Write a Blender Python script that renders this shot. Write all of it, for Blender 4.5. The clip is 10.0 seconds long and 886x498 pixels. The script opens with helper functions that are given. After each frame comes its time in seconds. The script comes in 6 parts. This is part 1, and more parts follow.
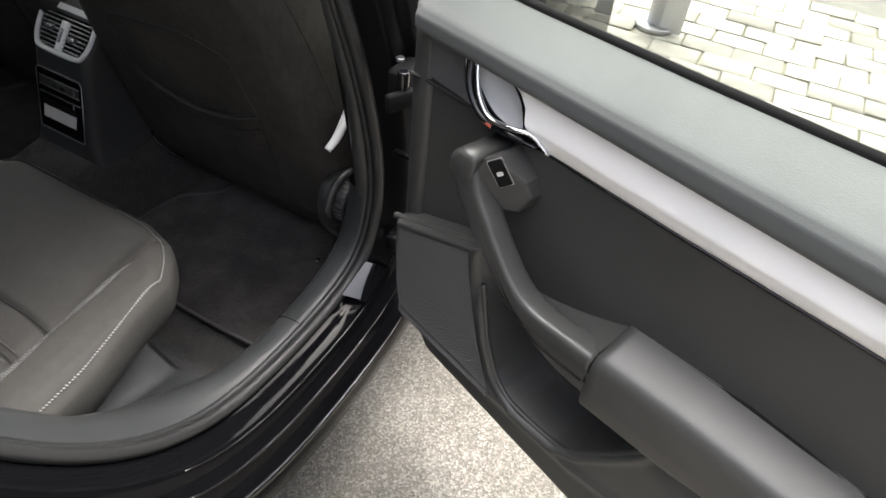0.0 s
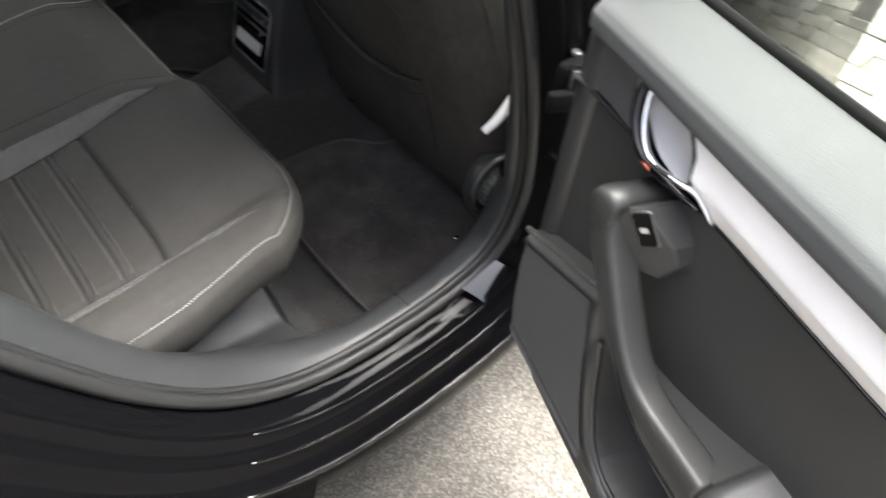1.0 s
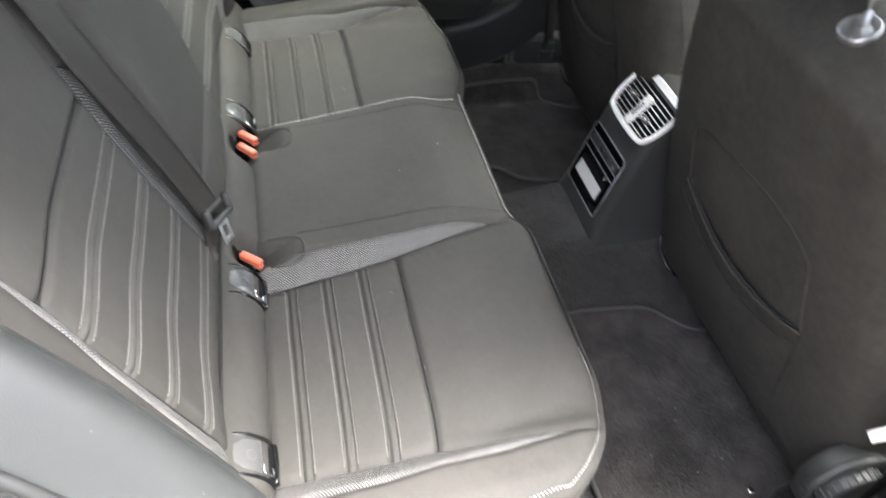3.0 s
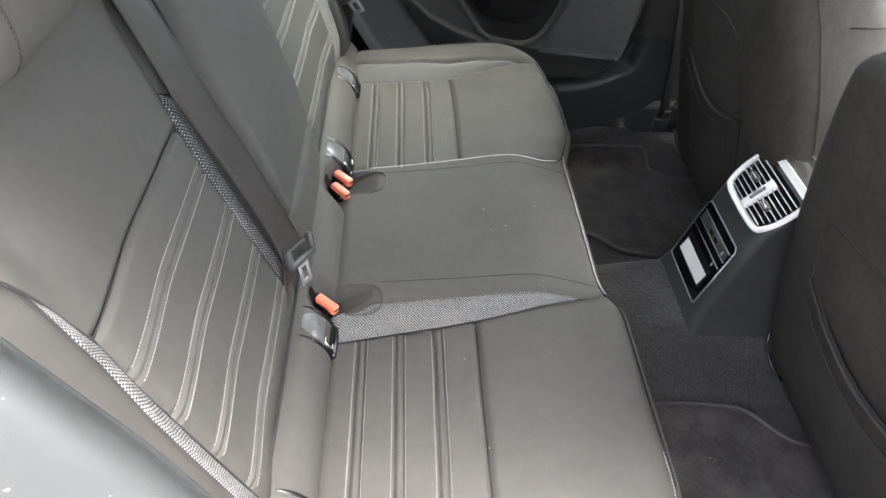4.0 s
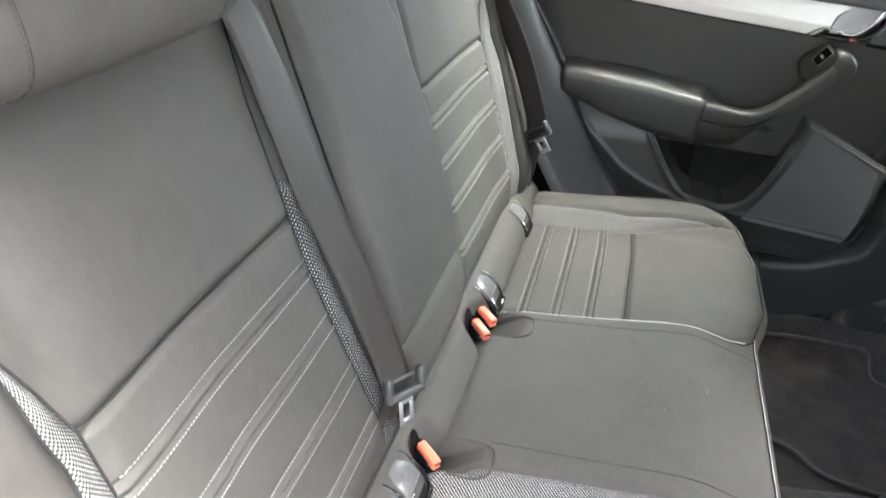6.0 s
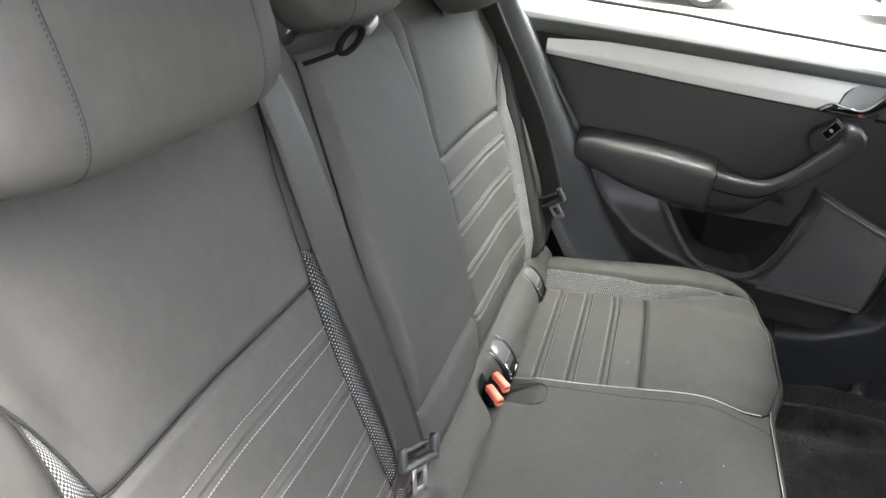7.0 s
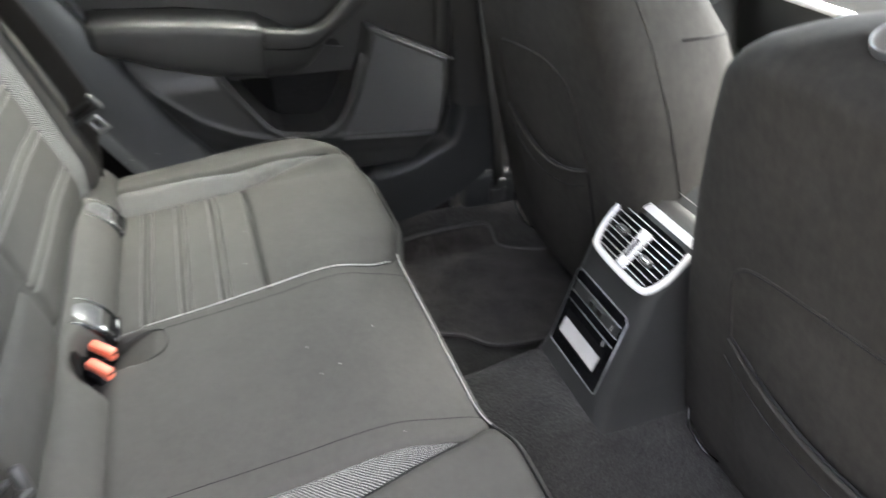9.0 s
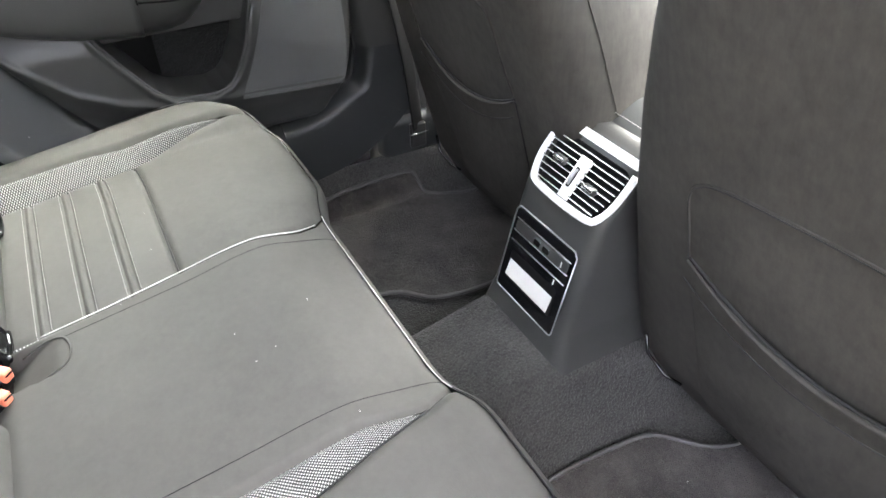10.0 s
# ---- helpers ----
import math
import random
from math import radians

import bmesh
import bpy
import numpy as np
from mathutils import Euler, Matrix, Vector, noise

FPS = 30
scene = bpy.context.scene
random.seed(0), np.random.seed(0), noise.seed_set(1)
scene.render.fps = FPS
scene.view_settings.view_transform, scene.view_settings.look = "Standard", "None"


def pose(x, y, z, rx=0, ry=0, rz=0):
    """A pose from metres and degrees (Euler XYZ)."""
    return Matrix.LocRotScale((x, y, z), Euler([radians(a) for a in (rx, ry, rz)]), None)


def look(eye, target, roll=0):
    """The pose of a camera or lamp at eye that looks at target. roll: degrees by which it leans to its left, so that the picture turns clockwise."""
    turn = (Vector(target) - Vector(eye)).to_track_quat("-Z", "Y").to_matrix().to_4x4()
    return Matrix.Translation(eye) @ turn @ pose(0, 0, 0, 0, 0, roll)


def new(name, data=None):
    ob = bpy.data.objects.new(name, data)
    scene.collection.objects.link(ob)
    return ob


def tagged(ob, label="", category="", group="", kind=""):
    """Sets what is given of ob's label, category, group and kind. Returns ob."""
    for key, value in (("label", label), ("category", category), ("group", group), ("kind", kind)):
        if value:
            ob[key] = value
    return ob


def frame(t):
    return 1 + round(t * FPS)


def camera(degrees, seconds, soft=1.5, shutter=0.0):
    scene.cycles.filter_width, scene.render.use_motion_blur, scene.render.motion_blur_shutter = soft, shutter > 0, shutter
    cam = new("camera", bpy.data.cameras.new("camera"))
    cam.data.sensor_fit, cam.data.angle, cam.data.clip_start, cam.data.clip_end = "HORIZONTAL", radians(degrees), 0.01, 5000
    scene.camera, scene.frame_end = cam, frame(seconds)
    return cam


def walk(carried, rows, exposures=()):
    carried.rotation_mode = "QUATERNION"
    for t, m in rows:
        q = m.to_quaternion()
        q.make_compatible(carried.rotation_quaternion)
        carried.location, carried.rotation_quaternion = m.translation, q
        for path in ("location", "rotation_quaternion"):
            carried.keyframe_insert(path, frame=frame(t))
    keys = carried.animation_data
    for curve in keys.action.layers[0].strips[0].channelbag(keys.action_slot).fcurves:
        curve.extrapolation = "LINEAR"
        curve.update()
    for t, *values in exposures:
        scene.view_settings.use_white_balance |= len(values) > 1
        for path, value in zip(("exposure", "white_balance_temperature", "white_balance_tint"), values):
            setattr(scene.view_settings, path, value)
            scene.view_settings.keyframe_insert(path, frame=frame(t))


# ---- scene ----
cam = camera(66.5, 10.0, shutter=0.4)
PATH = [
    (0, (1.276, -0.03, 1.298), (0.662, 1.288, -0.076), 6.6),
    (0.5, (1.264, 0.082, 1.264), (0.553, 1.262, -0.186), 7.8),
    (1, (1.242, 0.114, 1.274), (0.31, 1.054, -0.225), 6.2),
    (1.5, (1.162, 0.106, 1.278), (0.05, 0.875, -0.195), 6.0),
    (2, (1.048, 0.122, 1.266), (-0.092, 0.773, -0.243), 7.4),
    (2.5, (0.966, 0.107, 1.262), (-0.175, 0.712, -0.266), 8.7),
    (3, (0.907, 0.122, 1.292), (-0.41, 0.533, -0.156), 6.2),
    (4.5, (0.819, 0.157, 1.226), (-0.658, 0.18, -0.122), 6.6),
    (5, (0.778, 0.196, 1.17), (-0.713, -0.053, -0.139), 4.3),
    (5.5, (0.751, 0.199, 1.157), (-0.815, -0.144, -0.039), 4.6),
    (6, (0.736, 0.197, 1.175), (-0.91, -0.228, 0.122), 3.9),
    (7.5, (0.748, 0.189, 1.196), (-0.97, -0.299, 0.297), 4.6),
    (8, (0.746, 0.193, 1.193), (-0.968, -0.249, 0.261), 4.8),
    (8.5, (0.693, 0.205, 1.165), (-1.015, 0.202, 0.125), 1.0),
    (9, (0.612, 0.235, 1.112), (-0.936, 0.818, -0.012), 1.6),
    (9.5, (0.564, 0.252, 1.073), (-0.86, 1.002, -0.113), -0.1),
    (10, (0.543, 0.251, 1.065), (-0.835, 0.999, -0.176), -1.3),
]
EXPOSURES = [(0, 2.98), (0.5, 3.02), (1, 3.45), (1.5, 4.05), (2.5, 4.85), (3, 5.0), (4.5, 5.3), (5.5, 5.35), (6, 5.65), (7.5, 5.15), (8.5, 5.0), (9, 5.42), (10, 6.15)]
walk(cam, [(t, look(eye, target, roll)) for t, eye, target, roll in PATH], EXPOSURES)

# ---- light ----
wd = bpy.data.worlds.new("sky")
scene.world = wd
wd.use_nodes = True
sky = wd.node_tree.nodes.new("ShaderNodeTexSky")
sky.sky_type, sky.sun_disc, sky.sun_elevation, sky.sun_rotation = "NISHITA", False, radians(75), radians(-10)
sky.air_density, sky.dust_density, sky.ozone_density = 0.45, 7.0, 0.4
veil = wd.node_tree.nodes.new("ShaderNodeHueSaturation")
veil.inputs["Saturation"].default_value = 0.55
wd.node_tree.links.new(sky.outputs[0], veil.inputs["Color"])
wd.node_tree.links.new(veil.outputs[0], wd.node_tree.nodes["Background"].inputs[0])
wd.node_tree.nodes["Background"].inputs[1].default_value = 0.15
sun = new("sun", bpy.data.lights.new("sun", "SUN"))
sun.data.energy, sun.data.angle, sun.data.color = 1.2, radians(70), (1.0, 0.99, 0.96)
sun.matrix_world = look((-1.6, 4.0, 8), (0, 0, 0))

# ---- materials ----


def mat(name, col, rough=0.6, metal=0.0, **more):
    m = bpy.data.materials.new(name)
    m.use_nodes = True
    b = m.node_tree.nodes["Principled BSDF"]
    b.inputs["Base Color"].default_value = (*col, 1)
    b.inputs["Roughness"].default_value = rough
    b.inputs["Metallic"].default_value = metal
    for k, v in more.items():
        b.inputs[k.replace("_", " ")].default_value = v
    return m


class Net:
    """Short writing of node trees."""

    def __init__(self, m):
        self.t, self.b = m.node_tree, m.node_tree.nodes["Principled BSDF"]

    def add(self, kind, ins=()):
        n = self.t.nodes.new("ShaderNode" + kind)
        for k, v in dict(ins).items():
            if hasattr(v, "is_linked"):
                self.t.links.new(v, n.inputs[k])
            else:
                n.inputs[k].default_value = v
        return n

    def coords(self, which="Object", scale=(1, 1, 1)):
        c = self.add("TexCoord")
        return self.add("Mapping", {"Vector": c.outputs[which], "Scale": scale}).outputs[0]

    def noise(self, vec, scale, detail=4.0, rough=0.6):
        return self.add("TexNoise", {"Vector": vec, "Scale": scale, "Detail": detail, "Roughness": rough}).outputs["Fac"]

    def ramp(self, fac, stops):
        r = self.add("ValToRGB", {"Fac": fac})
        e = r.color_ramp.elements
        while len(e) < len(stops):
            e.new(0.5)
        for el, (p, c) in zip(e, stops):
            el.position, el.color = p, (*c, 1) if len(c) == 3 else c
        return r.outputs[0]

    def math(self, op, a, b=0.0):
        n = self.add("Math")
        n.operation = op
        for i, v in enumerate((a, b)):
            if hasattr(v, "is_linked"):
                self.t.links.new(v, n.inputs[i])
            else:
                n.inputs[i].default_value = v
        return n.outputs[0]

    def mix(self, fac, a, b):
        n = self.add("Mix")
        n.data_type = "RGBA"
        for i, v in ((0, fac), (6, a), (7, b)):
            if hasattr(v, "is_linked"):
                self.t.links.new(v, n.inputs[i])
            else:
                n.inputs[i].default_value = v if i == 0 else (*v, 1)
        return n.outputs[2]

    def put(self, socket, value):
        self.t.links.new(value, self.b.inputs[socket])

    def bump(self, height, strength=0.3, distance=0.001):
        n = self.add("Bump", {"Height": height, "Strength": strength, "Distance": distance})
        self.put("Normal", n.outputs[0])


def shade(c, k):
    return tuple(v * k for v in c)


def fabric(name, col, weave=2300.0, spec=0.28, rough=0.72, wear=0.14):
    """Knitted seat cloth: a fine rib, blotches of wear and lint."""
    m = mat(name, col, rough, 0.0, Specular_IOR_Level=spec)
    n = Net(m)
    o = n.coords("Object")
    big, mid = n.noise(o, 7.0, 3.0), n.noise(o, 60.0, 4.0)
    nap = n.noise(n.coords("Object", (1.0, 1.0, 0.14)), 130.0, 5.0, 0.7)
    var = n.math("ADD", n.math("MULTIPLY", big, 0.45), n.math("ADD", n.math("MULTIPLY", mid, 0.25), n.math("MULTIPLY", nap, 0.30)))
    n.put("Base Color", n.ramp(var, [(0.36, shade(col, 1 - wear)), (0.64, shade(col, 1 + wear))]))
    uv = n.coords("UV")
    tw = n.add("TexWave", {"Vector": uv, "Scale": weave / 6.28, "Distortion": 1.0, "Detail": 1.0})
    tw.bands_direction = "DIAGONAL"
    wv = tw.outputs["Fac"]
    n.bump(n.math("ADD", n.math("MULTIPLY", wv, 0.6), n.math("MULTIPLY", n.noise(o, 700.0, 2.0), 1.1)), 0.17, 0.0005)
    return m


def mesh_cloth(name, dark, light, pitch=0.0042, low=0.25):
    """Open sports mesh: light threads round dark dots, in rows."""
    m = mat(name, dark, 0.7)
    n = Net(m)
    k = 6.2832 / pitch
    sep = n.add("SeparateXYZ", {"Vector": n.coords("UV")})
    sx = n.math("SINE", n.math("MULTIPLY", sep.outputs[0], k))
    sy = n.math("SINE", n.math("MULTIPLY", sep.outputs[1], k))
    f = n.math("MULTIPLY", sx, sy)
    fac = n.math("ADD", n.math("MULTIPLY", f, 0.9), 0.35)
    n.put("Base Color", n.ramp(fac, [(low, dark), (low + 0.5, light)]))
    n.bump(fac, 0.6, 0.001)
    return m


def plastic(name, col, rough=0.45, grain=260.0, depth=0.0005, strength=0.35):
    """Moulded plastic with a leather grain and a little dust."""
    m = mat(name, col, rough)
    n = Net(m)
    o = n.coords("Object")
    tv = n.add("TexVoronoi", {"Vector": o, "Scale": grain, "Randomness": 1.0})
    tv.feature = "SMOOTH_F1"
    cell = tv.outputs["Distance"]
    dust = n.noise(o, 5.0, 6.0)
    n.put("Base Color", n.ramp(dust, [(0.35, shade(col, 0.9)), (0.75, shade(col, 1.18))]))
    n.put("Roughness", n.math("ADD", n.math("MULTIPLY", dust, 0.16), rough - 0.08))
    n.bump(n.math("ADD", cell, n.math("MULTIPLY", n.noise(o, 1200.0, 2.0), 0.4)), strength, depth)
    return m


def carpet(name, col, tuft=700.0, blotch=0.5, soft=0.17):
    m = mat(name, col, 0.95, 0.0, Sheen_Weight=0.15, Specular_IOR_Level=0.1)
    n = Net(m)
    o = n.coords("Object")
    a, b = n.noise(o, 9.0, 5.0, 0.7), n.noise(o, tuft, 2.0)
    v = n.math("ADD", n.math("MULTIPLY", a, blotch), n.math("MULTIPLY", b, 1 - blotch))
    n.put("Base Color", n.ramp(v, [(0.51 - soft, shade(col, 0.45)), (0.51 + soft, shade(col, 1.8))]))
    n.bump(n.math("ADD", b, n.math("MULTIPLY", n.noise(o, 120.0, 3.0), 0.8)), 0.9, 0.004)
    return m


FAB = (0.0515, 0.0500, 0.0455)
M_FAB = fabric("seat_cloth", FAB)
# darker copy of the seat cloth, with the side bolsters' shade in its colour
M_BOLST_SHADED = fabric("shaded_bolster_cloth", (0.036, 0.0345, 0.0315), 3200.0)
M_FAB2 = fabric("seat_back_cloth", (0.041, 0.038, 0.0335), 1500.0, 0.26, 0.82, 0.36)
M_MESH = mesh_cloth("mesh_cloth", (0.008, 0.008, 0.008), (0.36, 0.355, 0.34), 0.0041, 0.40)
M_MESH3 = mesh_cloth("dark_mesh_cloth", (0.006, 0.006, 0.006), (0.32, 0.315, 0.30), 0.0045, 0.66)
M_MESH2 = mesh_cloth("fine_mesh_cloth", (0.012, 0.012, 0.012), (0.30, 0.296, 0.285), 0.0040)
M_THREAD = mat("pale_thread", (0.46, 0.45, 0.43), 0.7)
M_THREAD2 = mat("grey_thread", (0.20, 0.195, 0.185), 0.75)
M_SEAM_SHADE = mat("seam_and_gap_shade", (0.012, 0.012, 0.012), 0.9)
M_PLAST = plastic("black_plastic", (0.038, 0.0385, 0.037), 0.40, 760.0, 0.0003, 0.3)
M_SOFT = plastic("soft_touch_grey", (0.082, 0.086, 0.085), 0.62, 1000.0, 0.0004, 0.35)
M_SOFT.node_tree.nodes["Principled BSDF"].inputs["Specular IOR Level"].default_value = 0.3
M_PANEL = plastic("door_panel_vinyl", (0.036, 0.0365, 0.035), 0.50, 900.0, 0.0003, 0.3)
M_ARCH = plastic("arch_trim", (0.027, 0.029, 0.0295), 0.42, 900.0, 0.0003, 0.25)
_n = Net(M_ARCH)
_c = _n.b.inputs["Base Color"].links[0].from_socket
_n.put("Base Color", _n.mix(_n.ramp(_n.noise(_n.coords("Object"), 150.0, 2.0, 0.5), [(0.745, (0, 0, 0)), (0.775, (1, 1, 1))]), _c, (0.16, 0.16, 0.155)))
M_RUB = plastic("rubber", (0.015, 0.0155, 0.0155), 0.46, 150.0, 0.0002, 0.15)
M_GLOSS = mat("gloss_black", (0.006, 0.006, 0.007), 0.12)
M_TAB = mat("smooth_plastic", (0.082, 0.083, 0.084), 0.28)
M_SILVER = mat("silver_trim", (0.93, 0.925, 0.90), 0.30, 0.0)
M_CUP = mat("handle_cup_grey", (0.40, 0.41, 0.415), 0.34)
M_CHROME = mat("chrome", (0.80, 0.81, 0.82), 0.12, 1.0)
M_RED = mat("red_plastic", (0.72, 0.17, 0.10), 0.32)
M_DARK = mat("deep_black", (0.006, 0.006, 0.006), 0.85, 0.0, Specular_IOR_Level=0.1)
M_JAMB = mat("black_jamb", (0.004, 0.004, 0.0045), 0.30, 0.0, Specular_IOR_Level=0.08)
M_CARPET = carpet("car_carpet", (0.039, 0.038, 0.036), 300.0, 0.45, 0.15)
M_MAT = carpet("velour_mat", (0.035, 0.0315, 0.0295), 420.0, 0.65, 0.10)
M_POCKET_SHADE = carpet("pocket_shade", (0.010, 0.010, 0.010), 500.0, 0.4)
M_LINING = plastic("light_lining", (0.58, 0.57, 0.55), 0.9, 700.0)
M_STEEL = mat("steel", (0.42, 0.42, 0.43), 0.35, 0.9)
M_PAINT = mat("black_paint", (0.003, 0.003, 0.0035), 0.06, 0.0, IOR=1.15)
# shinier copy of the black paint, only for added highlights
M_GLINT = mat("black_paint_glint", (0.003, 0.003, 0.0035), 0.05, 0.0, IOR=1.7)
_n = Net(M_PAINT)
_o = _n.coords("Object")
_n.put("Roughness", _n.ramp(_n.noise(_o, 6.0, 6.0), [(0.4, (0.035,) * 3), (0.7, (0.10,) * 3)]))
for _m, _s in ((M_SILVER, 40.0), (M_CHROME, 25.0), (M_GLOSS, 30.0), (M_STEEL, 60.0), (M_RED, 50.0)):
    _n = Net(_m)
    _r = _m.node_tree.nodes["Principled BSDF"].inputs["Roughness"].default_value
    _n.put("Roughness", _n.math("ADD", _n.math("MULTIPLY", _n.noise(_n.coords("Object"), _s, 5.0), 0.14), _r - 0.07))


def webbing_mat():
    m = mat("belt_webbing", (0.045, 0.045, 0.043), 0.50, 0.0, Specular_IOR_Level=0.40)
    n = Net(m)
    uv = n.coords("UV")
    tw = n.add("TexWave", {"Vector": uv, "Scale": 260.0, "Distortion": 0.3})
    tw.bands_direction = "DIAGONAL"
    wv = tw.outputs["Fac"]
    n.put("Base Color", n.ramp(wv, [(0.2, (0.014, 0.0128, 0.0115)), (0.8, (0.036, 0.033, 0.029))]))
    n.bump(wv, 0.4, 0.0006)
    return m


M_BELT = webbing_mat()
# darker webbing for the front belts: the seat's shade is in its colour
M_BELT_SHADED = fabric("shaded_webbing", (0.011, 0.011, 0.011), 2000.0, 0.12, 0.8)


def grille_mat(name, pitch):
    m = mat(name, (0.02, 0.021, 0.022), 0.5)
    n = Net(m)
    k = 6.2832 / pitch
    sep = n.add("SeparateXYZ", {"Vector": n.coords("UV")})
    f = n.math("MULTIPLY", n.math("SINE", n.math("MULTIPLY", sep.outputs[0], k)), n.math("SINE", n.math("MULTIPLY", sep.outputs[1], k)))
    n.put("Base Color", n.ramp(f, [(0.05, (0.105, 0.108, 0.11)), (0.55, (0.004, 0.004, 0.004))]))
    n.bump(n.math("MULTIPLY", f, -1.0), 0.7, 0.001)
    return m


M_GRILLE = grille_mat("speaker_grille", 0.0030)


def glass_mat(name, col):
    m = bpy.data.materials.new(name)
    m.use_nodes = True
    t = m.node_tree
    t.nodes.remove(t.nodes["Principled BSDF"])
    a, b = t.nodes.new("ShaderNodeBsdfTransparent"), t.nodes.new("ShaderNodeBsdfGlossy")
    a.inputs[0].default_value = (*col, 1)
    b.inputs["Roughness"].default_value = 0.02
    lw, pw, mx = t.nodes.new("ShaderNodeLayerWeight"), t.nodes.new("ShaderNodeMath"), t.nodes.new("ShaderNodeMixShader")
    lw.inputs[0].default_value, pw.operation, pw.inputs[1].default_value = 0.12, "MULTIPLY", 0.55
    t.links.new(lw.outputs["Facing"], pw.inputs[0])
    t.links.new(pw.outputs[0], mx.inputs[0])
    t.links.new(a.outputs[0], mx.inputs[1])
    t.links.new(b.outputs[0], mx.inputs[2])
    t.links.new(mx.outputs[0], t.nodes["Material Output"].inputs[0])
    return m


M_GLASS = glass_mat("window_glass", (0.76, 0.80, 0.77))
M_SIDE = glass_mat("tinted_side_glass", (0.80, 0.83, 0.81))
M_REAR_DIM = glass_mat("dimming_rear_glass", (0.14, 0.15, 0.15))


def asphalt_mat():
    m = mat("asphalt", (0.2, 0.19, 0.18), 0.9)
    n = Net(m)
    o = n.coords("Object")
    v = n.add("TexVoronoi", {"Vector": o, "Scale": 230.0, "Randomness": 1.0})
    grit = n.ramp(v.outputs["Color"], [(0.1, (0.075, 0.072, 0.064)), (0.55, (0.120, 0.116, 0.104)), (0.95, (0.215, 0.208, 0.19))])
    big = n.ramp(n.noise(o, 2.2, 7.0, 0.65), [(0.35, (0.60, 0.58, 0.53)), (0.7, (1.02, 1.0, 0.96))])
    mul = n.add("Mix")
    mul.data_type, mul.blend_type = "RGBA", "MULTIPLY"
    mul.inputs[0].default_value = 1.0
    n.t.links.new(grit, mul.inputs[6])
    n.t.links.new(big, mul.inputs[7])
    n.put("Base Color", mul.outputs[2])
    n.bump(n.math("ADD", v.outputs["Distance"], n.noise(o, 60.0, 4.0)), 0.5, 0.003)
    return m


M_ASPH = asphalt_mat()


def stone_mat(name, col):
    m = mat(name, col, 0.85)
    n = Net(m)
    o = n.coords("Object")
    r = n.add("ObjectInfo").outputs["Random"]
    g = n.ramp(n.math("ADD", n.math("MULTIPLY", n.noise(o, 28.0, 6.0), 0.6), n.math("MULTIPLY", r, 0.4)),
               [(0.25, shade(col, 0.7)), (0.5, col), (0.75, shade(col, 1.3))])
    n.put("Base Color", g)
    n.bump(n.noise(o, 90.0, 6.0), 0.7, 0.006)
    return m


M_STONE = stone_mat("sett_stone", (0.20, 0.189, 0.158))
M_MOSS = mat("sandy_joint", (0.105, 0.10, 0.062), 0.95)

# ---- builders ----


def part(name, me, material, parent=None, label="", smooth=True):
    """Link a mesh or bmesh as one object, under a thing or a part."""
    if isinstance(me, bmesh.types.BMesh):
        data = bpy.data.meshes.new(name)
        me.to_mesh(data)
        me.free()
        me = data
    if not me.materials:
        me.materials.append(material)
    if smooth:
        me.polygons.foreach_set("use_smooth", [True] * len(me.polygons))
    ob = new(name, me)
    ob.parent = parent
    if label:
        ob["label"] = label
    return ob


def thing(name, label, category, at=None, group="", kind=""):
    ob = new(name)
    ob.empty_display_size = 0.05
    if at is not None:
        ob.matrix_world = at
    return tagged(ob, label, category, group, kind)


def grid(fn, a, b, na, nb, close_a=False):
    """A sheet of na x nb cells from fn(a, b); its UV is (a, b) in metres."""
    av = [a[0] + (a[1] - a[0]) * i / na for i in range(na + 1)]
    bv = [b[0] + (b[1] - b[0]) * j / nb for j in range(nb + 1)]
    vs = [tuple(fn(x, y)) for y in bv for x in av]
    w = na + 1
    fs = [(j * w + i, j * w + i + 1, (j + 1) * w + i + 1, (j + 1) * w + i) for j in range(nb) for i in range(na)]
    me = bpy.data.meshes.new("sheet")
    me.from_pydata(vs, [], fs)
    uv = me.uv_layers.new(name="UVMap")
    co = np.array([(av[i], bv[j]) for j in range(nb + 1) for i in range(w)])
    idx = np.empty(len(me.loops), int)
    me.loops.foreach_get("vertex_index", idx)
    uv.data.foreach_set("uv", co[idx].ravel())
    return me


def spline(pts, n):
    """n + 1 points along a Catmull-Rom curve through pts, evenly by length."""
    p = np.array(pts, float)
    q = np.vstack([2 * p[0] - p[1], p, 2 * p[-1] - p[-2]])
    out = []
    for i in range(len(p) - 1):
        p0, p1, p2, p3 = q[i:i + 4]
        for t in np.linspace(0, 1, 16, endpoint=False):
            out.append(0.5 * (2 * p1 + (p2 - p0) * t + (2 * p0 - 5 * p1 + 4 * p2 - p3) * t * t + (3 * p1 - p0 - 3 * p2 + p3) * t ** 3))
    out = np.array(out + [p[-1]])
    s = np.r_[0, np.cumsum(np.linalg.norm(np.diff(out, axis=0), axis=1))]
    at = np.linspace(0, s[-1], n + 1)
    return np.stack([np.interp(at, s, out[:, k]) for k in range(out.shape[1])], 1)


def lerp(x, xs, ys):
    return float(np.interp(x, xs, ys))


def smooth(a, b, x):
    t = min(max((x - a) / (b - a), 0.0), 1.0)
    return t * t * (3 - 2 * t)


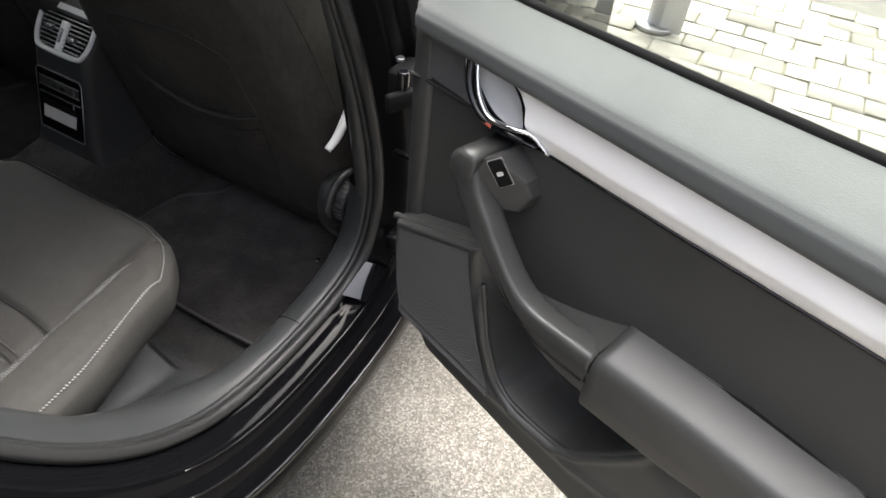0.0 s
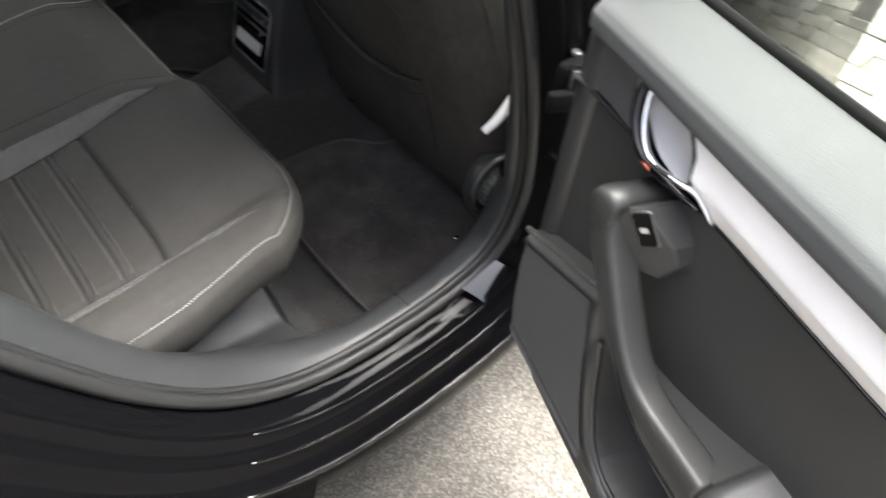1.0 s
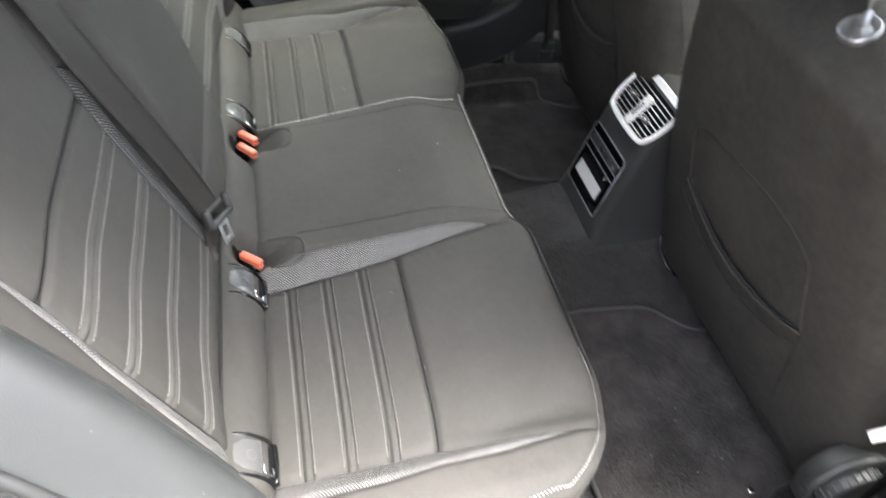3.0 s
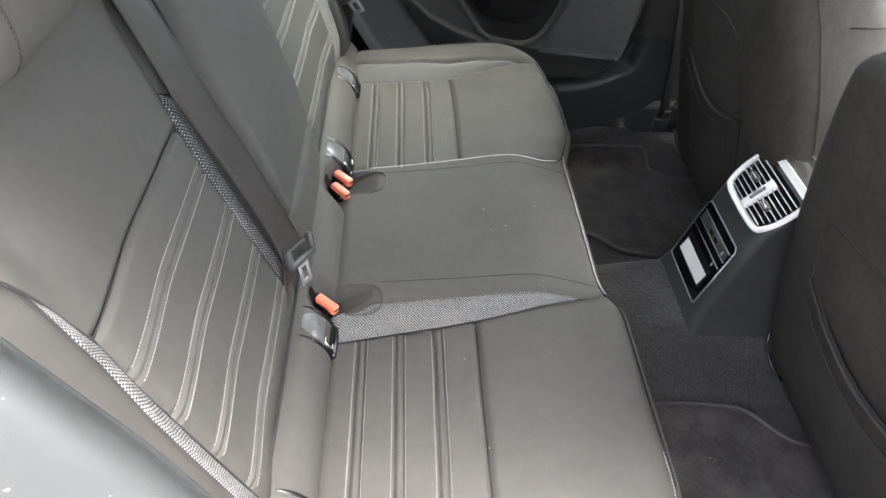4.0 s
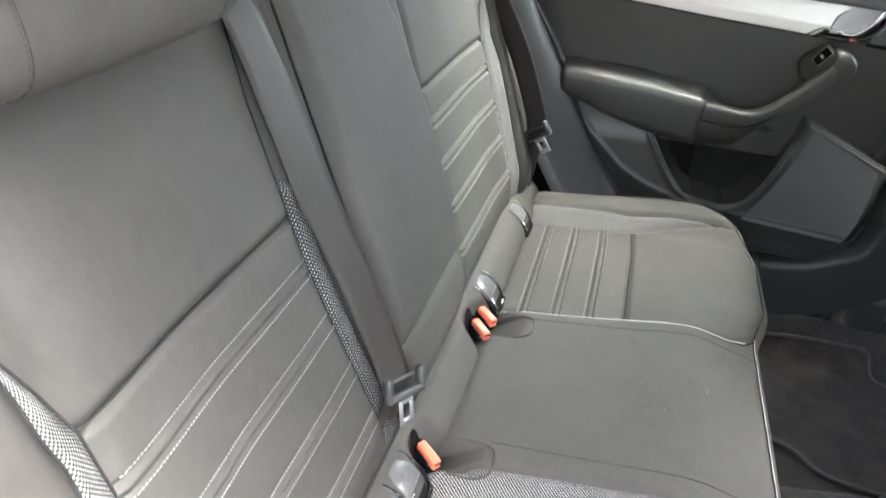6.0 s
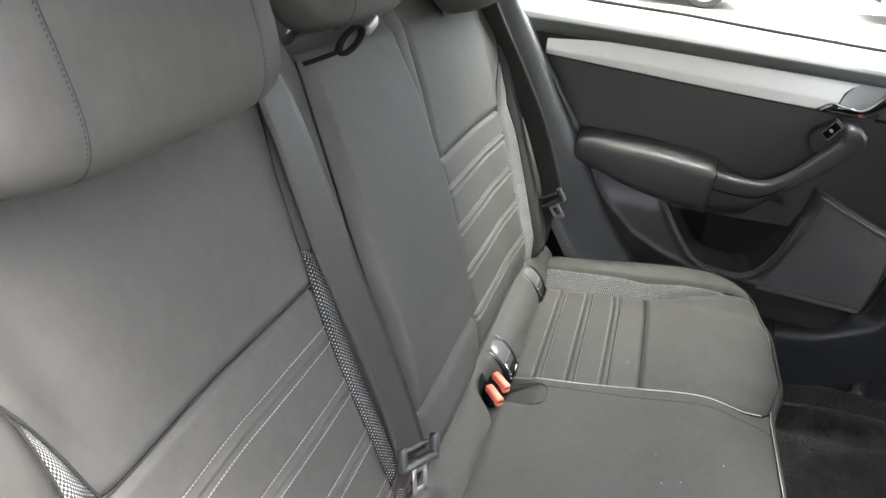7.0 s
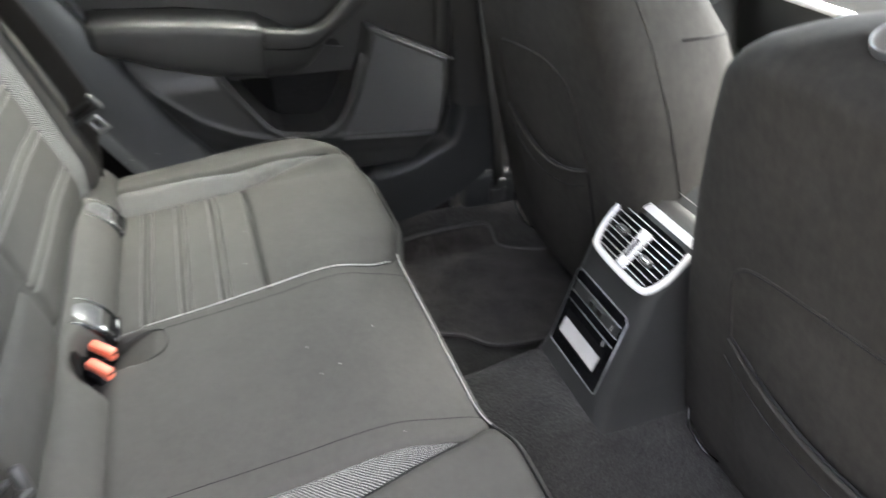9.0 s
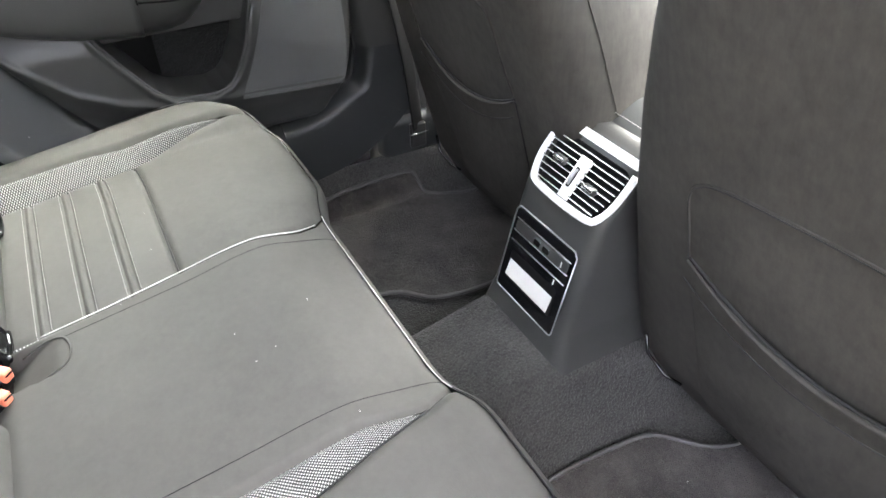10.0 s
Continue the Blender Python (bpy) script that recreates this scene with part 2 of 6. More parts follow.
def ring_mesh(rings, caps=True, closed=True):
    """Skin a list of equal rings of points."""
    k = len(rings[0])
    vs = [tuple(v) for r in rings for v in r]
    fs = []
    for j in range(len(rings) - 1):
        for i in range(k if closed else k - 1):
            i2 = (i + 1) % k
            fs.append((j * k + i, j * k + i2, (j + 1) * k + i2, (j + 1) * k + i))
    if caps and closed:
        fs.append(tuple(range(k))[::-1])
        fs.append(tuple((len(rings) - 1) * k + i for i in range(k)))
    me = bpy.data.meshes.new("skin")
    me.from_pydata(vs, [], fs)
    return me


def tube(path, rad, sides=10, up=(0, 0, 1), flat=1.0, n=None):
    """A round or oval bar along a path. rad: a number or one for each point; flat squeezes it along the second axis."""
    p = spline(path, n) if n else np.array(path, float)
    rads = np.interp(np.linspace(0, 1, len(p)), np.linspace(0, 1, len(rad)), rad) if hasattr(rad, "__len__") else [rad] * len(p)
    rings = []
    for i, c in enumerate(p):
        d = p[min(i + 1, len(p) - 1)] - p[max(i - 1, 0)]
        d = d / (np.linalg.norm(d) + 1e-9)
        e = np.cross(d, up)
        if np.linalg.norm(e) < 1e-3:
            e = np.cross(d, (1, 0.2, 0))
        e /= np.linalg.norm(e)
        g = np.cross(e, d)
        rings.append([c + rads[i] * (math.cos(q) * e + flat * math.sin(q) * g) for q in np.linspace(0, 2 * math.pi, sides, endpoint=False)])
    return ring_mesh(rings)


def sweep(path, profile, basis):
    """An open profile of (a, b) along a path; basis(i) gives the two axes at point i."""
    rings = []
    for i, c in enumerate(path):
        e1, e2 = basis(i)
        rings.append([c + a * e1 + b * e2 for a, b in profile])
    return ring_mesh(rings, caps=False, closed=False)


def rbox(size, r=0.004, seg=2, at=(0, 0, 0), turn=None):
    """A block with rounded edges."""
    bm = bmesh.new()
    bmesh.ops.create_cube(bm, size=1.0)
    bmesh.ops.scale(bm, vec=size, verts=bm.verts)
    bmesh.ops.bevel(bm, geom=bm.edges[:], offset=min(r, min(size) * 0.49), segments=seg, profile=0.5, affect="EDGES")
    m = Matrix.Translation(at) @ (turn.to_4x4() if turn else Matrix())
    bmesh.ops.transform(bm, matrix=m, verts=bm.verts)
    return bm


def disc(r, h, at=(0, 0, 0), turn=None, seg=32, bevel=0.002, r2=None):
    bm = bmesh.new()
    bmesh.ops.create_cone(bm, cap_ends=True, segments=seg, radius1=r, radius2=r if r2 is None else r2, depth=h)
    rim = [e for e in bm.edges if abs(e.verts[0].co.z - e.verts[1].co.z) < 1e-6]
    if bevel:
        bmesh.ops.bevel(bm, geom=rim, offset=bevel, segments=2, profile=0.5, affect="EDGES")
    m = Matrix.Translation(at) @ (turn.to_4x4() if turn else Matrix())
    bmesh.ops.transform(bm, matrix=m, verts=bm.verts)
    return bm


def plate(outline, thick, fn, r=0.0):
    """A slab from a 2D outline; fn(a, b, c) places it, c runs from 0 to thick."""
    bm = bmesh.new()
    lo = [bm.verts.new(fn(a, b, 0.0)) for a, b in outline]
    hi = [bm.verts.new(fn(a, b, thick)) for a, b in outline]
    k = len(outline)
    bm.faces.new(lo[::-1])
    top = bm.faces.new(hi)
    for i in range(k):
        bm.faces.new((lo[i], lo[(i + 1) % k], hi[(i + 1) % k], hi[i]))
    if r:
        bmesh.ops.bevel(bm, geom=top.edges[:], offset=r, segments=2, profile=0.5, affect="EDGES")
    bmesh.ops.recalc_face_normals(bm, faces=bm.faces)
    return bm


def stitches(points, normals, length=0.0035, rad=0.00055, slant=0.0):
    """Short threads along a line, joined into one mesh."""
    vs, fs = [], []
    p = np.array(points)
    for i in range(len(p) - 1):
        d = p[i + 1] - p[i]
        step = np.linalg.norm(d)
        if step < 1e-6:
            continue
        d = d / step
        nn = np.array(normals[i], float)
        s = np.cross(d, nn)
        d2 = d * math.cos(slant) + s * math.sin(slant)
        s2 = np.cross(d2, nn)
        c, k = (p[i] + p[i + 1]) / 2 + nn * rad * 0.6, len(vs)
        for e, w in ((-0.5, 0.6), (-0.2, 1.0), (0.2, 1.0), (0.5, 0.6)):
            for q in range(5):
                g = q * math.pi / 4
                vs.append(tuple(c + d2 * e * length + w * rad * (math.cos(g) * s2 + math.sin(g) * nn)))
        for j in range(3):
            for q in range(4):
                fs.append((k + j * 5 + q, k + j * 5 + q + 1, k + j * 5 + 6 + q, k + j * 5 + 5 + q))
    me = bpy.data.meshes.new("stitches")
    me.from_pydata(vs, [], fs)
    return me


# ---- rear bench ----
XC = -0.0125          # middle of the car
CUSH = spline([(-0.03, 0.456), (0.0, 0.4617), (0.2, 0.4827), (0.40, 0.5037), (0.45, 0.508), (0.478, 0.502), (0.497, 0.482), (0.503, 0.45),
               (0.495, 0.40), (0.475, 0.34), (0.455, 0.28), (0.44, 0.2)], 400)
CUSH_S = np.r_[0, np.cumsum(np.linalg.norm(np.diff(CUSH, axis=0), axis=1))] - 0.03
LAT = np.array([(0, 0), (0.61, 0), (0.634, -0.004), (0.651, -0.015), (0.662, -0.042), (0.660, -0.085), (0.645, -0.13), (0.632, -0.19)])
LAT_S = np.r_[0, np.cumsum(np.linalg.norm(np.diff(LAT, axis=0), axis=1))]
B_SEAM, A_SEAM, PAD = 0.487, 0.654, 0.2735


def strip_in(y):
    """Inner edge of the inner mesh strip; beyond its tip the seam runs to the piping."""
    return lerp(y, [0.02, 0.05, 0.11, 0.20, 0.31, 0.38, 0.44, 0.487], [0.182, 0.178, 0.1575, 0.1525, 0.150, 0.147, 0.155, 0.130])


def strip_out(y):
    """Outer edge of the inner mesh strip."""
    return lerp(y, [0.03, 0.10, 0.155, 0.215, 0.272, 0.34, 0.41, 0.44, 0.487], [0.226, 0.2180, 0.2105, 0.2025, 0.1935, 0.181, 0.1635, 0.1556, 0.1305])


def mid_left(y):
    """Left edge of the middle panel, where a thin strip follows."""
    return lerp(y, [0.03, 0.10, 0.18, 0.27, 0.36, 0.44, 0.47, 0.487], [0.180, 0.190, 0.195, 0.204, 0.211, 0.216, 0.228, 0.246])


def thin_out(y):
    return mid_left(y) + lerp(y, [0.02, 0.09, 0.2, 0.44], [0.020, 0.010, 0.005, 0.003])


def pad_out(y):
    """Outer edge of the insert and the front pad."""
    return lerp(y, [0.0, 0.272, 0.36, 0.44, 0.487], [0.5345, 0.5345, 0.546, 0.556, 0.558])


def strip_w(y):
    return lerp(y, [0.03, 0.2, 0.36, 0.445], [0.039, 0.036, 0.020, 0.001])


def edge_out(y):
    """Outer edge of the bench, drawn in round its front corner."""
    return A_SEAM - 0.026 * smooth(0.29, B_SEAM + 0.02, y)


def cushion(x, b):
    """A place on the bench's top: x from the car's middle, b along its profile from the back edge."""
    y, z = lerp(b, CUSH_S, CUSH[:, 0]), lerp(b, CUSH_S, CUSH[:, 1])
    ax = abs(x)
    lat, dz = lerp(ax, LAT_S, LAT[:, 0]), lerp(ax, LAT_S, LAT[:, 1])
    fade = 1 - smooth(0.30, 0.46, b)
    si, so = (strip_in(min(b, 0.44)), strip_out(min(b, 0.44))) if x > 0 else (mid_left(b) - 0.004, mid_left(b) + 0.016)
    z += fade * 0.012 * (1 - smooth(si, so, ax))
    # raised side bolsters, wider towards the front
    z += 0.030 * smooth(0.5345 - 0.020 * smooth(0.27, 0.44, b), 0.5735, ax) * (1 - 0.5 * smooth(0.45, 0.52, b) * (1 - smooth(0.50, 0.63, ax)))
    if b > 0.43:
        z += 0.6 * smooth(0.50, 0.63, ax) * min(max(0.4617 + 0.105 * y - z, 0.0), 0.03)
    z += 0.005 * math.exp(-((b - 0.37) / 0.06) ** 2) * (1 - smooth(0.48, 0.6, ax))
    # the middle seat's front edge lies lower
    z -= 0.020 * smooth(0.37, 0.49, b) * (1 - (smooth(0.11, 0.18, x) if x > 0 else smooth(0.22, 0.29, -x)))
    # the seats' own fronts reach further than the middle's
    y += 0.018 * (smooth(0.08, 0.20, ax) if x > 0 else smooth(0.24, 0.32, ax)) * smooth(0.3, 0.48, b)
    dx = max(ax - 0.452, 0.0)
    k = 0.2 - math.sqrt(max(0.04 - min(dx, 0.196) ** 2, 0.0))
    y -= k * (max(b, 0) / 0.5) ** 2 if b < 0.5 else k
    z -= 0.022 * smooth(0.070, 0.015, b)
    # pockets of the buckles
    for px, w in ((0.150, 0.024), (-0.146, 0.032)):
        u = max(abs(x - px) / w, abs(b - 0.062) / 0.054)
        z -= 0.030 * (1 - smooth(0.86, 1.06, u)) * smooth(0.125, 0.045, b)
    return Vector((XC + math.copysign(lat, x), y, z + dz))


def near(d, w=0.0042, depth=0.0062):
    return depth * math.exp(-(d / w) ** 2)


PLEATS = (0.102, 0.1575, 0.2145)


def panel(surface, lo, hi, b, sign, pleats=(), crown=0.0, gr=(1, 1, 1, 1), out=Vector((0, 0, 1)), gap=0.0056):
    """An upholstered panel between two edges lo(b), hi(b): sunk seams all round and double piped grooves at the pleats."""
    def fn(s, t):
        l, h = lo(t), hi(t)
        x = l + (h - l) * s
        d = gr[0] * near((x - l)) + gr[1] * near((h - x)) + gr[2] * near(t - b[0]) + gr[3] * near(b[1] - t)
        up = -d + crown * 16 * s * (1 - s) * (t - b[0]) * (b[1] - t) / (b[1] - b[0]) ** 2
        for p in pleats:
            up -= near(t - p + gap, 0.0026, 0.0040) + near(t - p - gap, 0.0026, 0.0040)
            up += 0.0012 * math.exp(-((t - p) / 0.0045) ** 2)
        return surface(sign * x, t) + out * up
    return fn


def metric(fn, lo, hi, b):
    """The same panel by its width in metres, so that the cloth keeps its size."""
    w = hi(sum(b) / 2) - lo(sum(b) / 2)
    return (lambda x, y: fn(x / w, y)), (0.0, w)


def sewn(name, surface, lo, hi, b, na, nb, material, parent, sign=1, label="", **more):
    fn, a = metric(panel(surface, lo, hi, b, sign, **more), lo, hi, b)
    return part(name, grid(fn, a, b, na, nb), material, parent, label)


def const(v):
    return lambda y: v


def even(points, step):
    """The same line with points a fixed step apart."""
    p = np.array([tuple(v) for v in points])
    d = np.r_[0, np.cumsum(np.linalg.norm(np.diff(p, axis=0), axis=1))]
    at = np.arange(0, d[-1], step)
    return [Vector([float(np.interp(a, d, p[:, k])) for k in range(3)]) for a in at]


bench = thing("rear_bench", "dark grey cloth rear bench with pleated inserts and mesh strips", "car seat")
cush = part("seat_base", rbox((1.04, 0.34, 0.20), 0.03, 3, (XC, 0.20, 0.335)), M_FAB, bench)
sewn("middle_panel", cushion, lambda y: -mid_left(y), strip_in, (-0.02, B_SEAM), 90, 110, M_FAB, bench, gr=(1, 1, 1, 0.3))
for sg in (1, -1):
    in_lo, in_hi = (strip_in, strip_out) if sg > 0 else (mid_left, thin_out)
    sewn("mesh_strip", cushion, in_lo, in_hi, (0.015, 0.44), 10, 90, M_MESH, bench, sg, "black and silver mesh strip")
    sewn("pleated_insert", cushion, in_hi, pad_out, (0.015, PAD), 40, 200, M_FAB, bench, sg, "", pleats=PLEATS, crown=0.004)
    sewn("front_pad", cushion, strip_out if sg > 0 else thin_out, pad_out, (PAD, B_SEAM), 50, 60, M_FAB, bench, sg, "", crown=0.006, gr=(1, 1, 1, 0.35))
    sewn("outer_mesh_strip", cushion, pad_out, lambda y: pad_out(y) + strip_w(y), (0.015, 0.446), 8, 80, M_MESH, bench, sg, "black and silver mesh strip")
    sewn("side_bolster", cushion, lambda y: pad_out(y) + 0.0005 + (strip_w(y) if y < 0.446 else 0.0), edge_out, (-0.02, B_SEAM), 24, 80, M_FAB, bench, sg, "", crown=0.003, gr=(1, 0.4, 1, 0.35))
    # pale threads round the outer edge and along the pleats
    edge = [(x, B_SEAM - 0.004) for x in np.arange(0.42, edge_out(B_SEAM) - 0.002, 0.002)]
    edge += [(edge_out(y) - 0.003, y) for y in np.arange(B_SEAM - 0.006, 0.09, -0.002)]
    pts = even([cushion(sg * x, y) + Vector((0.001 * sg, 0, 0.0012)) for x, y in edge], 0.0047)
    part("edge_stitching", stitches(pts, [(0.6 * sg, 0.2, 0.78)] * len(pts), 0.0036, 0.00075, 0.75), M_THREAD, bench, "pale grey edge stitching")
    ins = panel(cushion, in_hi, pad_out, (0.015, PAD), sg, pleats=PLEATS, crown=0.004)
    for p in PLEATS:
        for g in (-0.0092, 0.0092):
            row = [ins(x, p + g) + Vector((0, 0, 0.0004)) for x in np.arange(0.008, 0.985, 0.0125)]
            part("pleat_stitching", stitches(row, [(0, 0, 1)] * len(row), 0.0031, 0.00055), M_THREAD2, bench, "pale grey pleat stitching")
half = [(edge_out(y) + 0.0005, y) for y in np.linspace(-0.02, B_SEAM, 60)] + [(x, B_SEAM + 0.0005) for x in np.linspace(edge_out(B_SEAM), 0.0, 90)[1:]]
line = even([cushion(x, y) for x, y in half] + [cushion(-x, y) for x, y in half[::-1][1:]], 0.012)
SK = ((0.0, 0.0), (0.006, 0.008), (0.016, 0.011), (0.030, 0.0125), (0.050, 0.012), (0.070, 0.006), (0.095, -0.008), (0.120, -0.026), (0.150, -0.052), (0.185, -0.090), (0.20, -0.12))


def skirt_row(i):
    a, b = line[max(i - 3, 0)], line[min(i + 3, len(line) - 1)]
    n = Vector((b.y - a.y, a.x - b.x, 0)).normalized()
    n = n if n.dot(line[i] - Vector((XC, 0.2, line[i].z))) > 0 else -n
    return [line[i] + n * o - Vector((0, 0, d)) for d, o in SK]


part("skirt", ring_mesh([skirt_row(i) for i in range(len(line))], caps=False, closed=False), M_FAB, bench)
for x0, x1, lab in ((-0.246, 0.130, "white piping on the middle seat"), (0.130, 0.47, ""), (-0.246, -0.47, "")):
    row = [cushion(x, B_SEAM) + Vector((0, 0.0008, 0.0012)) for x in np.linspace(x0, x1, 60)]
    part("piping", tube(row, 0.0008, 6), M_THREAD if lab else M_SEAM_SHADE, bench, lab)
row = [cushion(0.115, y) + Vector((0, 0, 0.0002)) for y in np.linspace(0.12, B_SEAM, 40)]
part("crease", tube(row, 0.0005, 5), M_SEAM_SHADE, bench)
row = [cushion(-lerp(y, [0.12, 0.30, 0.40], [0.170, 0.178, 0.189]), y) + Vector((0, 0, 0.0002)) for y in np.linspace(0.12, B_SEAM, 40)]
part("crease", tube(row, 0.0005, 5), M_SEAM_SHADE, bench)


# dark sunk lines between the panels
for sg in (1, -1):
    for line in ([(x, PAD) for x in np.linspace(0.205, 0.5345, 30)], [(strip_out(y), y) for y in np.linspace(0.02, 0.44, 30)] if sg > 0 else []):
        if line:
            part("seam", tube([cushion(sg * x, y) + Vector((0, 0, -0.0046)) for x, y in line], 0.0013, 5), M_SEAM_SHADE, bench)
part("middle_piping", tube([cushion(-mid_left(y), y) + Vector((0, 0, -0.0010)) for y in np.linspace(0.10, 0.47, 40)], 0.0008, 6), M_THREAD, bench, "white piping on the middle seat")


# the backrest: x from the car's middle, b is the height
N_BACK = Vector((0, 0.948, 0.318))


def mid_half(z):
    """Half the width of the folding armrest."""
    return lerp(z, [0.54, 0.62, 0.83, 0.95, 1.04], [0.130, 0.130, 0.138, 0.132, 0.122])


def back(x, b):
    y = -0.050 - 0.335 * (b - 0.71)
    ax = abs(x)
    h = mid_half(b)
    o = lerp(b, [0.54, 0.62, 0.70, 0.83, 0.95, 1.04], [0.010, 0.018, 0.027, 0.027, 0.020, 0.008]) * (1 - smooth(h - 0.012, h + 0.014, ax))
    o += (0.011 * smooth(0.38, 0.518, ax) + 0.025 * smooth(0.518, 0.572, ax)) * smooth(1.06, 0.90, b)
    o -= 0.10 * smooth(0.615, 0.665, ax)
    o -= 0.008 * math.exp(-((ax - h - 0.012) / 0.012) ** 2)
    if b > 1.035:
        o -= 0.35 * (b - 1.035)
    if b < 0.57:
        o -= 0.012 * smooth(0.57, 0.515, b)
    return Vector((XC + x, y, b)) + N_BACK * o


def ins_in(z):
    return lerp(z, [0.54, 0.60, 0.72, 0.79, 0.84, 0.95, 1.03], [0.200, 0.208, 0.221, 0.226, 0.224, 0.220, 0.208])


def far_in(z):
    """Inner edge of the far seat's insert: a narrow plain side lies beside the armrest."""
    return ins_in(z) - lerp(z, [0.60, 0.86, 1.03], [0.032, 0.034, 0.024])


def ins_out(z):
    return lerp(z, [0.54, 0.57, 0.68, 0.78, 0.84, 0.887, 0.92, 0.97, 1.05], [0.509, 0.513, 0.519, 0.525, 0.523, 0.537, 0.551, 0.575, 0.604])


def band_out(z):
    return ins_out(z) + lerp(z, [0.54, 0.70, 0.79, 0.86, 0.90, 0.93, 1.05], [0.036, 0.035, 0.032, 0.025, 0.012, 0.0015, 0.001])


BP = (0.587, 0.658, 0.726, 0.790)
rest = bench
part("backrest_core", rbox((1.20, 0.09, 0.56), 0.03, 3, (XC, -0.140, 0.77), Matrix.Rotation(radians(18.5), 3, "X")), M_FAB, rest)
for sg in (1, -1):
    more = dict(out=N_BACK)
    lo = ins_in if sg > 0 else far_in
    sewn("pleated_insert", back, lo, ins_out, (0.518, 0.841), 34, 230, M_FAB, rest, sg, "", pleats=BP, crown=0.004, **more)
    sewn("upper_panel", back, lo, ins_out, (0.842, 1.075), 40, 60, M_FAB, rest, sg, "", crown=0.006, **more)
    if sg > 0:
        sewn("inner_mesh_strip", back, lambda z: ins_in(z) - lerp(z, [0.858, 0.882], [0.030, 0.0012]), ins_in, (0.518, 0.882), 10, 90, M_MESH3, rest, sg, "black and silver mesh strip", **more)
    sewn("outer_mesh_strip", back, ins_out, band_out, (0.518, 0.932), 10, 100, M_MESH2, rest, sg, "black and silver mesh strip", **more)
    sewn("side_bolster", back, band_out, const(0.668), (0.518, 1.05), 26, 60, M_BOLST_SHADED, rest, sg, "", **more)
    sewn("inner_side", back, lambda z: mid_half(z) + 0.001, (lambda z: ins_in(z) - (0.031 if z < 0.858 else lerp(z, [0.858, 0.88], [0.031, 0.001]))) if sg > 0 else far_in, (0.518, 1.075), 10, 60, M_FAB, rest, sg, "", **more)
    ins = panel(back, lo, ins_out, (0.518, 0.841), sg, pleats=BP, crown=0.004, out=N_BACK)
    for p in BP:
        for g in (-0.0092, 0.0092):
            row = [ins(x, p + g) + N_BACK * 0.0004 for x in np.arange(0.01, 0.985, 0.0135)]
            part("pleat_stitching", stitches(row, [tuple(N_BACK)] * len(row), 0.0032, 0.0006), M_THREAD2, rest, "pale grey pleat stitching")
for sg in (1, -1):
    for line in ([(x, 0.8415) for x in np.linspace(ins_in(0.84), ins_out(0.84), 30)], [((ins_in if sg > 0 else far_in)(z), z) for z in np.linspace(0.522, 1.03, 40)], [(ins_out(z), z) for z in np.linspace(0.522, 1.04, 40)],
                 [(band_out(z), z) for z in np.linspace(0.522, 1.04, 40)], [(mid_half(z) + 0.0005, z) for z in np.linspace(0.522, 1.04, 40)]):
        part("seam", tube([back(sg * x, z) - N_BACK * 0.0046 for x, z in line], 0.0011, 5), M_SEAM_SHADE, rest)
sewn("armrest_panel", back, lambda z: -mid_half(z), mid_half, (0.618, 1.045), 50, 80, M_FAB, rest, 1, "", crown=0.004, out=N_BACK)
sewn("lower_roll", back, lambda z: -mid_half(z), mid_half, (0.522, 0.617), 50, 20, M_FAB, rest, 1, "", crown=0.010, out=N_BACK)
ROLL = spline([(0.058, 0.442), (0.058, 0.460), (0.052, 0.480), (0.039, 0.502), (0.023, 0.520), (0.004, 0.530)], 24)


def roll(x, b):
    i = b * 24
    o = 0.014 * max(math.sin(math.pi * b), 0) ** 0.7 - 0.008
    o -= 0.034 * smooth(0.95, 0.45, b) * sum(math.exp(-(((XC + x - c) / w) ** 4)) for c, w in ((0.148, 0.030), (-0.132, 0.044)))
    return Vector((XC + x, lerp(i, range(25), ROLL[:, 0]) + 0.75 * o, lerp(i, range(25), ROLL[:, 1]) + 0.66 * o))


part("lower_band", grid(roll, (-0.640, 0.640), (0.0, 1.0), 256, 30), M_FAB, rest)
# black tubes paint the shade in the gaps above and below the roll
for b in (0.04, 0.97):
    part("gap_shade", tube([roll(x, b) + Vector((0, 0.001, -0.001)) for x in np.linspace(-0.62, 0.62, 125)], 0.0028, 6), M_SEAM_SHADE, rest)

